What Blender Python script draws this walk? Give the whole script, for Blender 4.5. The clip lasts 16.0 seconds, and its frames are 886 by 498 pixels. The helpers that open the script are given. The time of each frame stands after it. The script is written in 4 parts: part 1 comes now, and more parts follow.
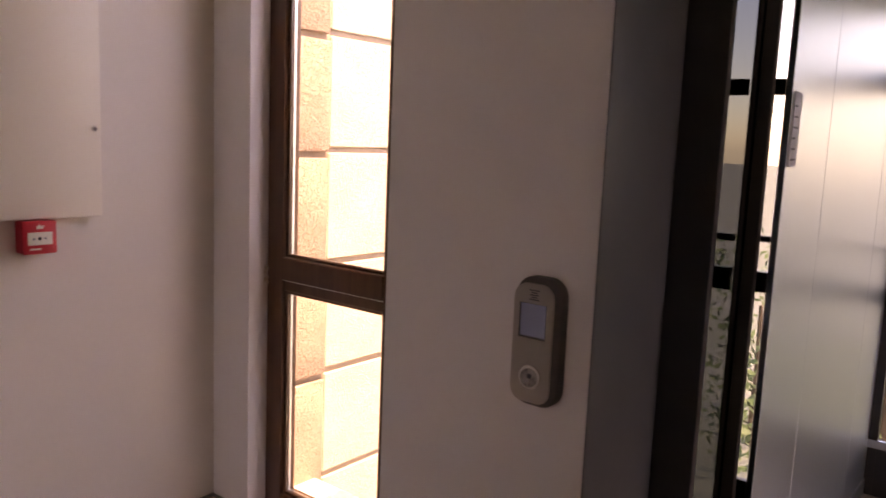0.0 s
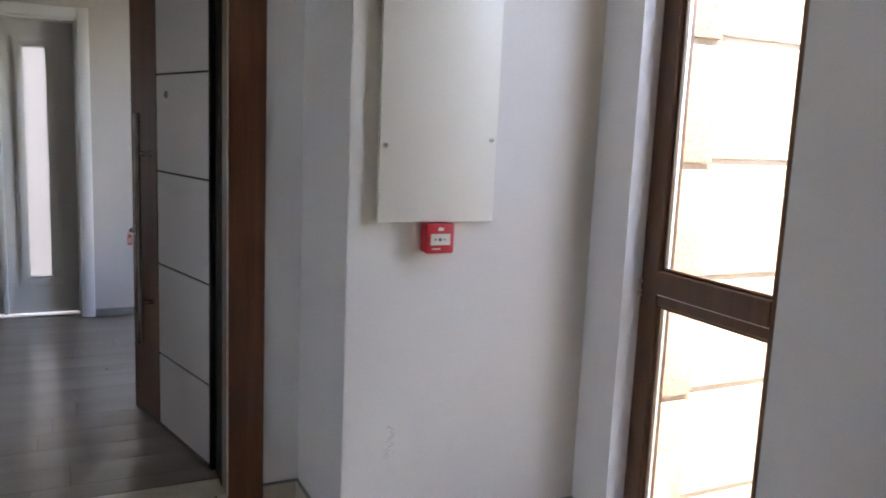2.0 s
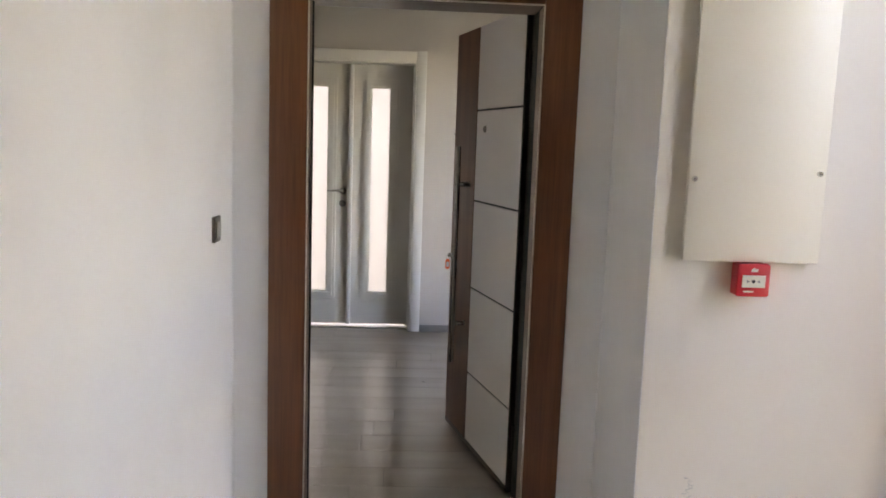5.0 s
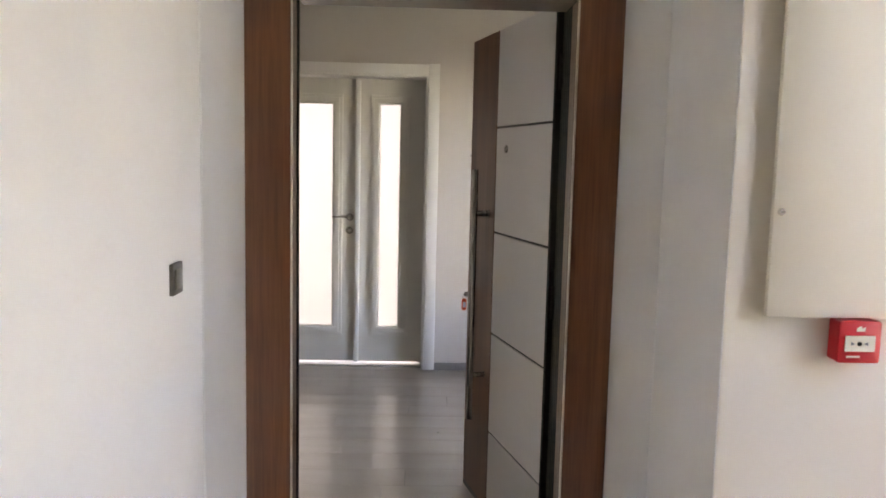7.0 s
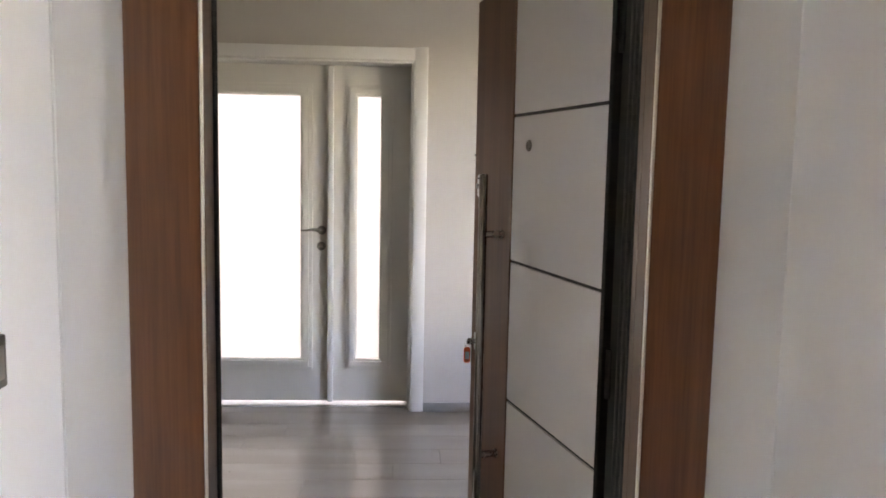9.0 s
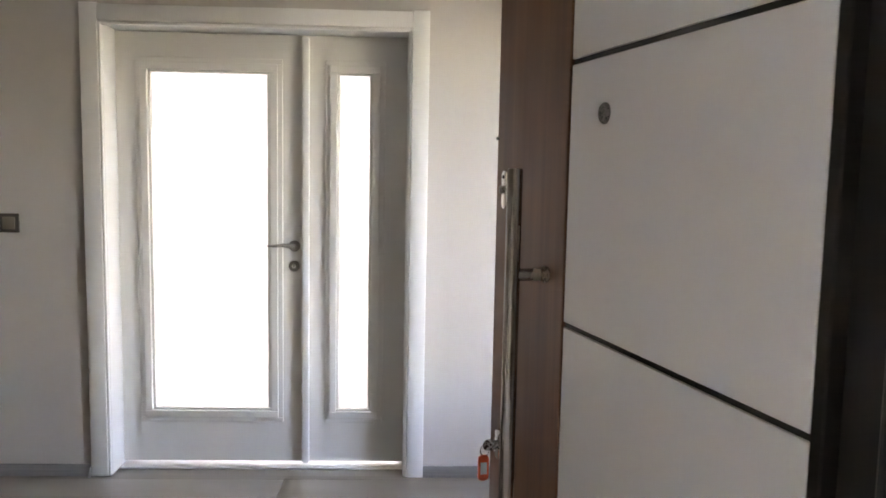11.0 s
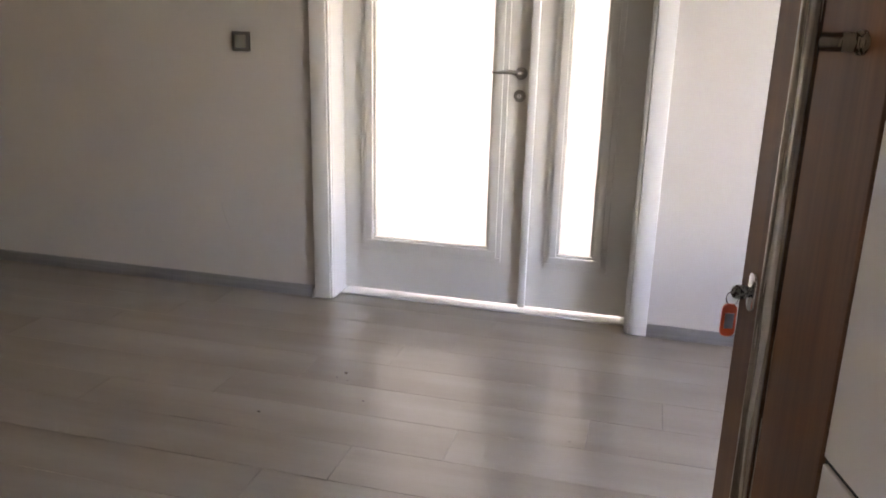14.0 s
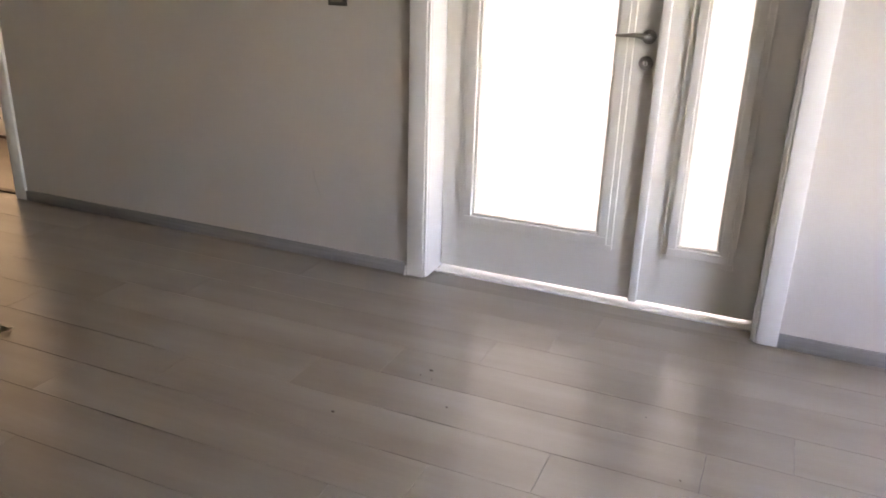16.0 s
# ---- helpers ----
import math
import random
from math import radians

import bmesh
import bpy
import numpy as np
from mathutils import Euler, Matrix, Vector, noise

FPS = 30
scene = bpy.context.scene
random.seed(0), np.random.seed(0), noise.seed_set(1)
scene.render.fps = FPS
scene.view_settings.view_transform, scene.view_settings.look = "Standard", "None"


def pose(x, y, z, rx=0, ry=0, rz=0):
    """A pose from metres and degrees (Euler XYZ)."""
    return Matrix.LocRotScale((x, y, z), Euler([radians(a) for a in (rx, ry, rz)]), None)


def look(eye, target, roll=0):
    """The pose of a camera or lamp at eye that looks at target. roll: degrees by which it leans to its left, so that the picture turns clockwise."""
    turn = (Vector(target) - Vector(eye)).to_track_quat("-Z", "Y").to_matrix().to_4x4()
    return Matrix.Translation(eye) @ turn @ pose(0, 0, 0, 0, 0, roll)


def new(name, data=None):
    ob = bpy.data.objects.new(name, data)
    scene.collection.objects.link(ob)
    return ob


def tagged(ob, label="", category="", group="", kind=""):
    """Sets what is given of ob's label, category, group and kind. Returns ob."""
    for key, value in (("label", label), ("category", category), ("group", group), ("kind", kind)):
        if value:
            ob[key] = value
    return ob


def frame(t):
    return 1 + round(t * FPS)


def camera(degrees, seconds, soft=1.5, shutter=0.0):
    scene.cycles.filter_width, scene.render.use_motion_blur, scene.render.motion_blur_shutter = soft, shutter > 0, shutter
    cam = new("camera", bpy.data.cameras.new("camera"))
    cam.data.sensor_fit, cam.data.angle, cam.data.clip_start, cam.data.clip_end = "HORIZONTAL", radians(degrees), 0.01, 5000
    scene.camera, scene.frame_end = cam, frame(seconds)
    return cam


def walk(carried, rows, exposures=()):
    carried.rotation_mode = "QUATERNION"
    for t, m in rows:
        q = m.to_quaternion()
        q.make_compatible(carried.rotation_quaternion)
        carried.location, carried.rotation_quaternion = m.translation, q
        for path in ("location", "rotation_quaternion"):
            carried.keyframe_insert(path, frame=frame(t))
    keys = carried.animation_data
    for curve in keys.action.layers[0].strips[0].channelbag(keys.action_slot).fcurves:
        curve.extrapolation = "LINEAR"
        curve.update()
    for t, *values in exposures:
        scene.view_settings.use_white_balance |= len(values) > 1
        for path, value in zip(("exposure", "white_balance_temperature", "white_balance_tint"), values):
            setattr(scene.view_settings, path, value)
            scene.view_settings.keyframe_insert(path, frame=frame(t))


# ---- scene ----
cam = camera(59.0, 16.0, 1.7, 0.2)
PATH = [
    (0, (0.77, 0.073, 1.398), (2.325, 1.3, 1.12), 2.4),
    (0.5, (0.666, 0.157, 1.409), (2.131, 1.487, 1.119), 2.5),
    (1, (0.673, 0.153, 1.397), (1.948, 1.668, 1.11), 2.4),
    (1.5, (0.706, 0.141, 1.406), (1.78, 1.801, 1.108), 2.4),
    (2, (0.714, 0.147, 1.417), (1.589, 1.919, 1.113), 2.5),
    (2.5, (0.73, 0.156, 1.413), (1.404, 2.014, 1.107), 2.7),
    (3, (0.74, 0.158, 1.409), (1.249, 2.067, 1.098), 2.6),
    (3.5, (0.749, 0.159, 1.398), (1.119, 2.1, 1.087), 2.5),
    (4, (0.744, 0.158, 1.394), (0.992, 2.117, 1.08), 2.3),
    (4.5, (0.756, 0.156, 1.414), (0.913, 2.127, 1.11), 2.3),
    (5, (0.774, 0.156, 1.434), (0.877, 2.136, 1.169), 2.0),
    (7.5, (0.834, 0.88, 1.457), (0.891, 2.867, 1.237), 1.3),
    (8, (0.866, 1.082, 1.457), (0.931, 3.069, 1.241), 1.3),
    (8.5, (0.818, 1.314, 1.459), (0.897, 3.301, 1.244), 1.2),
    (9, (0.792, 1.551, 1.453), (0.892, 3.536, 1.238), 1.1),
    (9.5, (0.822, 1.822, 1.436), (0.93, 3.808, 1.222), 1.1),
    (12, (0.867, 2.785, 1.42), (0.83, 4.775, 1.222), 1.1),
    (12.5, (0.876, 2.813, 1.403), (0.657, 4.791, 1.209), 1.3),
    (13, (0.861, 2.843, 1.351), (0.486, 4.794, 1.119), 1.4),
    (13.5, (0.866, 2.853, 1.295), (0.409, 4.763, 0.919), 1.4),
    (14, (0.864, 2.848, 1.267), (0.375, 4.703, 0.702), 1.4),
    (14.5, (0.882, 2.854, 1.273), (0.37, 4.67, 0.608), 1.2),
    (15, (0.894, 2.878, 1.3), (0.349, 4.676, 0.615), 1.4),
    (15.5, (0.868, 2.989, 1.309), (0.254, 4.759, 0.609), 1.5),
    (16, (0.788, 3.19, 1.311), (0.056, 4.913, 0.608), 1.7),
]
EXPOSURES = [(0.0, 3.55, 13290, 55), (0.5, 3.72, 13930, 53), (1.0, 3.98, 8130, 26), (1.5, 4.23, 8130, 26), (2.0, 4.36, 8360, 25), (2.5, 4.46, 9190, 25), (3.0, 4.52, 9800, 25), (3.5, 4.56, 10170, 26),
             (4.5, 4.61, 10520, 26), (5.0, 4.74, 10520, 26), (7.5, 4.96, 10640, 27), (8.5, 4.99, 9990, 24), (9.0, 5.16, 10200, 27), (9.5, 5.61, 9400, 25), (9.7, 5.61, 9400, 25), (11.8, 5.4, 9720, 26),
             (12.0, 5.38, 9720, 26), (12.5, 4.9, 9620, 26), (13.0, 4.95, 9950, 27), (13.5, 5.08, 10420, 28), (14.5, 5.71, 10760, 31), (15.0, 5.75, 10760, 31), (15.5, 5.68, 10650, 30), (16.0, 5.59, 10650, 30)]
walk(cam, [(t, look(eye, target, roll)) for t, eye, target, roll in PATH], EXPOSURES)

# ---- world, sun, fill lamps for the rooms behind doors ----
world = bpy.data.worlds.new("world")
scene.world = world
world.use_nodes = True
wn = world.node_tree.nodes
sky = wn.new("ShaderNodeTexSky")
sky.sky_type = "NISHITA"
sky.sun_disc = False
SUN_DIR = Vector((-0.03, -0.40, 1.0)).normalized()      # towards the sun
sky.sun_elevation = math.asin(SUN_DIR.z)
sky.sun_rotation = math.atan2(SUN_DIR.x, SUN_DIR.y)
sky.ozone_density, sky.dust_density = 2.2, 0.6
wn["Background"].inputs["Strength"].default_value = 0.15
world.node_tree.links.new(sky.outputs["Color"], wn["Background"].inputs["Color"])
sun_data = bpy.data.lights.new("sun", "SUN")
sun_data.energy, sun_data.angle, sun_data.color = 2.0, radians(0.5), (1.0, 0.95, 0.87)
sun = new("sun", sun_data)
sun.matrix_world = look(SUN_DIR * 20, (0, 0, 0))


def fill_light(name, at, target, w, h, watts, color):
    d = bpy.data.lights.new(name, "AREA")
    d.shape, d.size, d.size_y, d.energy, d.color = "RECTANGLE", w, h, watts, color
    ob = new(name, d)
    ob.matrix_world = look(at, target)
    return ob


# area lamps added to stand in for daylight in the rooms round the hall
fill_light("salon_fill_light", (0.3, 9.62, 1.55), (0.3, 6.0, 1.25), 2.6, 1.7, 4.9, (0.66, 0.79, 1.0))
fill_light("side_room_fill_light", (-4.6, 9.62, 1.5), (-4.2, 6.0, 1.0), 1.8, 1.5, 2.2, (1.0, 0.9, 0.76))


# ---- materials ----
def material(name, color=(0.8, 0.8, 0.8), rough=0.5, metal=0.0):
    m = bpy.data.materials.new(name)
    m.use_nodes = True
    b = m.node_tree.nodes["Principled BSDF"]
    b.inputs["Base Color"].default_value = (*color, 1)
    b.inputs["Roughness"].default_value = rough
    b.inputs["Metallic"].default_value = metal
    return m, m.node_tree.nodes, m.node_tree.links, b


def coords(n, l, scale=(1, 1, 1), shift=False, space="Object"):
    tc = n.new("ShaderNodeTexCoord")
    mp = n.new("ShaderNodeMapping")
    mp.inputs["Scale"].default_value = scale
    l.new(tc.outputs[space], mp.inputs["Vector"])
    if shift:
        oi = n.new("ShaderNodeObjectInfo")
        mu = n.new("ShaderNodeVectorMath")
        mu.operation = "SCALE"
        cx = n.new("ShaderNodeCombineXYZ")
        for k in range(3):
            l.new(oi.outputs["Random"], cx.inputs[k])
        l.new(cx.outputs[0], mu.inputs[0])
        mu.inputs["Scale"].default_value = 37.0
        l.new(mu.outputs[0], mp.inputs["Location"])
    return mp.outputs["Vector"]


def noise_tex(n, l, vec, scale, detail=4.0, rough=0.55, distort=0.0):
    t = n.new("ShaderNodeTexNoise")
    t.inputs["Scale"].default_value = scale
    t.inputs["Detail"].default_value = detail
    t.inputs["Roughness"].default_value = rough
    t.inputs["Distortion"].default_value = distort
    l.new(vec, t.inputs["Vector"])
    return t.outputs["Fac"]


def ramp(n, l, fac, stops):
    r = n.new("ShaderNodeValToRGB")
    el = r.color_ramp.elements
    while len(el) < len(stops):
        el.new(0.5)
    for e, (p, c) in zip(el, stops):
        e.position, e.color = p, (*c, 1)
    l.new(fac, r.inputs["Fac"])
    return r.outputs["Color"]


def blend(n, l, a, b, fac, mode="MIX"):
    x = n.new("ShaderNodeMix")
    x.data_type, x.blend_type = "RGBA", mode
    for sock, v in ((x.inputs[0], fac), (x.inputs[6], a), (x.inputs[7], b)):
        if isinstance(v, bpy.types.NodeSocket):
            l.new(v, sock)
        elif isinstance(v, tuple):
            sock.default_value = (*v, 1)
        else:
            sock.default_value = v
    return x.outputs[2]


def bump(n, l, b, height, strength, dist=0.01):
    k = n.new("ShaderNodeBump")
    k.inputs["Strength"].default_value = strength
    k.inputs["Distance"].default_value = dist
    l.new(height, k.inputs["Height"])
    l.new(k.outputs["Normal"], b.inputs["Normal"])


def value_range(n, l, fac, lo, hi):
    r = n.new("ShaderNodeMapRange")
    r.inputs["To Min"].default_value, r.inputs["To Max"].default_value = lo, hi
    l.new(fac, r.inputs["Value"])
    return r.outputs["Result"]


def paint(name, color, stain=0.05, rough=0.6, grain=260, bumpy=0.12):
    m, n, l, b = material(name, color, rough)
    v = coords(n, l)
    big = noise_tex(n, l, v, 1.3, 5)
    dark = tuple(c * (1 - stain * 2) for c in color)
    light = tuple(min(1, c * (1 + stain * 0.6)) for c in color)
    l.new(ramp(n, l, big, [(0.3, dark), (0.5, color), (0.7, light)]), b.inputs["Base Color"])
    roll = noise_tex(n, l, v, grain, 3)
    bump(n, l, b, roll, bumpy, 0.002)
    l.new(value_range(n, l, noise_tex(n, l, v, 6, 3), rough - 0.08, rough + 0.08), b.inputs["Roughness"])
    return m


def timber(name, dark, mid, light, rough=0.35, along="z", shift=True, fine=1.0):
    m, n, l, b = material(name, mid, rough)
    k = {"z": (26, 26, 1.1), "x": (1.1, 26, 26)}[along]
    v = coords(n, l, tuple(c * fine for c in k), shift)
    k2 = {"z": (190, 190, 5), "x": (5, 190, 190)}[along]
    v2 = coords(n, l, k2, shift)
    broad = noise_tex(n, l, v, 1.0, 5, 0.6, 0.6)
    fine_f = noise_tex(n, l, v2, 1.0, 3, 0.6)
    c = ramp(n, l, broad, [(0.25, dark), (0.5, mid), (0.75, light)])
    c = blend(n, l, c, ramp(n, l, fine_f, [(0.35, tuple(x * 0.72 for x in mid)), (0.6, light)]), 0.28)
    l.new(c, b.inputs["Base Color"])
    l.new(value_range(n, l, fine_f, rough - 0.07, rough + 0.1), b.inputs["Roughness"])
    bump(n, l, b, fine_f, 0.08, 0.001)
    return m


def laminate(name):
    """Grey oak laminate: soft cloudy grain along the plank under a satin wear layer."""
    m, n, l, b = material(name, (0.240, 0.220, 0.192), 0.3)
    v = coords(n, l, (0.9, 9, 1), True)
    v2 = coords(n, l, (5.0, 75, 1), True)
    v3 = coords(n, l, (2.0, 5.0, 1), True)
    streak = noise_tex(n, l, v, 1.0, 3.0, 0.5, 0.1)
    fine_f = noise_tex(n, l, v2, 1.0, 3, 0.55)
    cloud = noise_tex(n, l, v3, 1.0, 3, 0.5)
    c = ramp(n, l, streak, [(0.25, (0.206, 0.171, 0.136)), (0.5, (0.268, 0.230, 0.189)), (0.76, (0.330, 0.290, 0.245))])
    c = blend(n, l, c, ramp(n, l, fine_f, [(0.2, (0.228, 0.198, 0.168)), (0.8, (0.316, 0.285, 0.250))]), 0.34)
    c = blend(n, l, c, ramp(n, l, cloud, [(0.25, (0.182, 0.150, 0.118)), (0.75, (0.350, 0.310, 0.264))]), 0.40)
    oi = n.new("ShaderNodeObjectInfo")
    hs = n.new("ShaderNodeHueSaturation")
    l.new(value_range(n, l, oi.outputs["Random"], 0.965, 1.035), hs.inputs["Value"])
    l.new(c, hs.inputs["Color"])
    l.new(hs.outputs["Color"], b.inputs["Base Color"])
    l.new(value_range(n, l, fine_f, 0.26, 0.36), b.inputs["Roughness"])
    b.inputs["Coat Weight"].default_value = 1.0
    b.inputs["Coat Roughness"].default_value = 0.24
    bump(n, l, b, fine_f, 0.05, 0.0005)
    return m


def steel(name, color, rough, along=(600, 600, 3), amount=0.12, tone=0.9):
    m, n, l, b = material(name, color, rough, 1.0)
    v = coords(n, l, along)
    f = noise_tex(n, l, v, 1.0, 3)
    l.new(value_range(n, l, f, max(0.02, rough - amount), rough + amount), b.inputs["Roughness"])
    c = ramp(n, l, f, [(0.3, tuple(x * tone for x in color)), (0.7, color)])
    l.new(c, b.inputs["Base Color"])
    return m


def stone(name, a, c, b2, scale, rough, bumpy, dist=0.004):
    m, n, l, b = material(name, a, rough)
    v = coords(n, l, shift=True)
    f = noise_tex(n, l, v, scale, 7, 0.65, 0.4)
    g = noise_tex(n, l, v, scale * 9, 4)
    col = ramp(n, l, f, [(0.3, a), (0.52, c), (0.72, b2)])
    col = blend(n, l, col, ramp(n, l, g, [(0.35, a), (0.65, b2)]), 0.25)
    l.new(col, b.inputs["Base Color"])
    bump(n, l, b, f, bumpy, dist)
    return m


M_WALL = paint("wall_paint_white", (0.85, 0.85, 0.85), 0.03)
# white paint tinted cream: the warm light on the panel wall is in its colour
M_WALL_WARMLIT = paint("wall_paint_warm_lit", (0.80, 0.745, 0.66), 0.03)
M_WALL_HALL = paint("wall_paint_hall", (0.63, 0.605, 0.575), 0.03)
M_CEIL = paint("ceiling_paint", (0.82, 0.81, 0.79), 0.02, 0.8)
M_DOORWHITE = paint("door_lacquer_white", (0.80, 0.79, 0.755), 0.01, 0.38, 90, 0.03)
M_CASING = paint("casing_white", (0.85, 0.86, 0.855), 0.01, 0.42, 90, 0.02)
M_PANELMETAL = paint("cabinet_enamel", (0.80, 0.745, 0.63), 0.012, 0.4, 700, 0.05)
M_LEAFWHITE = paint("leaf_white_laminate", (0.76, 0.755, 0.75), 0.01, 0.36, 900, 0.10)
M_FRAMEWOOD = timber("frame_walnut", (0.062, 0.020, 0.009), (0.145, 0.051, 0.021), (0.235, 0.093, 0.042), 0.36, fine=0.7)
M_LEAFWOOD = timber("leaf_walnut", (0.098, 0.041, 0.021), (0.155, 0.069, 0.037), (0.210, 0.102, 0.058), 0.42)
M_LEAFWOOD.node_tree.nodes["Principled BSDF"].inputs["Specular IOR Level"].default_value = 0.3
M_WINWOOD = timber("window_frame_brown", (0.075, 0.032, 0.013), (0.12, 0.052, 0.022), (0.165, 0.078, 0.036), 0.32)
M_DARK = paint("black_seal", (0.014, 0.012, 0.011), 0.05, 0.85)
M_GROOVE = paint("groove_black", (0.012, 0.011, 0.010), 0.02, 0.5)
M_JAMBDARK = timber("jamb_dark_walnut", (0.035, 0.018, 0.011), (0.055, 0.028, 0.017), (0.08, 0.042, 0.026), 0.4)
M_JAMBBROWN = timber("jamb_brown_laminate", (0.085, 0.045, 0.027), (0.125, 0.070, 0.042), (0.165, 0.097, 0.060), 0.38)
M_JAMBTAUPE = paint("jamb_taupe_laminate", (0.105, 0.064, 0.042), 0.03, 0.4, 300, 0.05)
M_ALU = steel("alu_strip", (0.80, 0.76, 0.70), 0.28)
M_BAR = steel("bar_brushed_nickel", (0.36, 0.33, 0.30), 0.27, (60, 60, 3), 0.03, 0.97)
M_NICKEL = steel("satin_nickel", (0.33, 0.32, 0.30), 0.28, (300, 300, 300))
M_CHROME = steel("chrome", (0.75, 0.74, 0.72), 0.14, (80, 80, 80), 0.05)
M_ELEV = steel("elevator_steel", (0.54, 0.61, 0.66), 0.36, (420, 420, 1.5), 0.012, 0.975)
M_FRAMEBLACK = paint("door_frame_black", (0.030, 0.029, 0.030), 0.05, 0.5, 300, 0.04)
M_PORTAL = paint("portal_grey_paint", (0.075, 0.082, 0.09), 0.03, 0.42, 300, 0.04)
M_POLISH = steel("polished_steel", (0.72, 0.74, 0.75), 0.07, (300, 300, 2.0), 0.04)
M_LAMINATE = laminate("grey_laminate")
M_SKIRT = timber("skirting_grey", (0.21, 0.215, 0.215), (0.27, 0.275, 0.275), (0.33, 0.335, 0.33), 0.42, "x")
M_MARBLE = stone("threshold_marble", (0.44, 0.40, 0.34), (0.56, 0.52, 0.45), (0.66, 0.62, 0.55), 7, 0.45, 0.15)
M_TILE = stone("cream_tile", (0.55, 0.48, 0.38), (0.64, 0.57, 0.46), (0.70, 0.63, 0.52), 11, 0.4, 0.06)
M_GROUT = stone("grey_grout", (0.22, 0.22, 0.21), (0.30, 0.30, 0.29), (0.36, 0.36, 0.35), 60, 0.9, 0.3)
M_LANDFLOOR = stone("landing_stone", (0.55, 0.50, 0.44), (0.64, 0.585, 0.52), (0.72, 0.665, 0.60), 30, 0.4, 0.08)
def stucco(name, a, c, b2, relief):
    """Trowelled render: short curled ridges over a grainy coat."""
    m, n, l, b = material(name, c, 0.88)
    v = coords(n, l, shift=True)
    f = noise_tex(n, l, v, 6, 5, 0.6)
    g = noise_tex(n, l, v, 26, 3, 0.5, 2.2)
    h = noise_tex(n, l, v, 240, 3)
    l.new(ramp(n, l, f, [(0.3, a), (0.5, c), (0.7, b2)]), b.inputs["Base Color"])
    ridge = ramp(n, l, g, [(0.44, (0, 0, 0)), (0.52, (1, 1, 1)), (0.60, (0.25, 0.25, 0.25))])
    bump(n, l, b, blend(n, l, ridge, h, 0.25), relief, 0.006)
    return m


M_FACADE = stucco("facade_cream_render", (0.38, 0.33, 0.25), (0.405, 0.355, 0.27), (0.43, 0.38, 0.295), 0.45)
M_QUOIN = stucco("facade_peach_render", (0.27, 0.195, 0.135), (0.30, 0.22, 0.155), (0.33, 0.245, 0.175), 0.8)
M_JOINT = stone("facade_joint", (0.29, 0.225, 0.16), (0.33, 0.26, 0.19), (0.37, 0.295, 0.22), 40, 0.9, 0.2)
M_RED = paint("red_plastic", (0.62, 0.025, 0.035), 0.02, 0.35, 500, 0.04)
M_OFFWHITE = paint("offwhite_plastic", (0.72, 0.68, 0.58), 0.02, 0.4, 500, 0.03)
M_BLACK = paint("black_plastic", (0.02, 0.02, 0.022), 0.02, 0.35, 500, 0.03)
M_SWITCH = paint("switch_bronze_frame", (0.075, 0.066, 0.058), 0.03, 0.35, 500, 0.03)
M_ROCKER = paint("switch_champagne", (0.21, 0.185, 0.155), 0.03, 0.32, 500, 0.03)
M_CALL = paint("call_panel_metallic", (0.43, 0.40, 0.36), 0.02, 0.36, 900, 0.05)
M_CALLSIDE = paint("call_panel_dark_side", (0.095, 0.085, 0.072), 0.02, 0.4, 900, 0.05)
M_SCREEN, _n, _l, _b = material("blue_display", (0.14, 0.19, 0.29), 0.2)
_b.inputs["Emission Color"].default_value = (0.22, 0.34, 0.60, 1)
_b.inputs["Emission Strength"].default_value = 0.006
M_ORANGE, _n, _l, _b = material("orange_tag_plastic", (0.85, 0.10, 0.03), 0.3)
_b.inputs["Transmission Weight"].default_value = 0.15
M_PAPER = paint("paper", (0.55, 0.57, 0.62), 0.03, 0.7)
M_INK = paint("grey_ink", (0.16, 0.17, 0.20), 0.03, 0.7)
M_LEAVES = stone("shrub_green", (0.035, 0.07, 0.018), (0.06, 0.11, 0.03), (0.10, 0.16, 0.05), 6, 0.6, 0.2)
M_BARK = stone("shrub_bark", (0.08, 0.05, 0.03), (0.12, 0.08, 0.05), (0.16, 0.11, 0.07), 20, 0.9, 0.4)
M_GROUND = stone("ground_grass_asphalt", (0.10, 0.115, 0.075), (0.16, 0.17, 0.13), (0.23, 0.225, 0.20), 0.25, 0.9, 0.2)
M_SMUDGE = paint("plaster_scuff", (0.50, 0.48, 0.46), 0.05, 0.9)
M_DUST = paint("dust_grain", (0.10, 0.085, 0.07), 0.1, 0.9)


def frosted():
    m = bpy.data.materials.new("frosted_glass")
    m.use_nodes = True
    n, l = m.node_tree.nodes, m.node_tree.links
    n.remove(n["Principled BSDF"])
    tr = n.new("ShaderNodeBsdfTranslucent")
    tr.inputs["Color"].default_value = (0.92, 0.93, 0.93, 1)
    gl = n.new("ShaderNodeBsdfGlossy")
    gl.inputs["Roughness"].default_value = 0.35
    mx = n.new("ShaderNodeMixShader")
    mx.inputs["Fac"].default_value = 0.05
    l.new(tr.outputs[0], mx.inputs[1])
    l.new(gl.outputs[0], mx.inputs[2])
    l.new(mx.outputs[0], n["Material Output"].inputs["Surface"])
    return m


def clear_glass(name="clear_glass", tint=(1, 1, 1)):
    m, n, l, b = material(name, tint, 0.0)
    b.inputs["Transmission Weight"].default_value = 1.0
    b.inputs["IOR"].default_value = 1.02
    return m


M_FROST, M_GLASS, M_TINTED = frosted(), clear_glass(), clear_glass("tinted_glass", (0.30, 0.35, 0.37))
M_CARGLASS = clear_glass("pale_car_glass", (0.24, 0.28, 0.31))
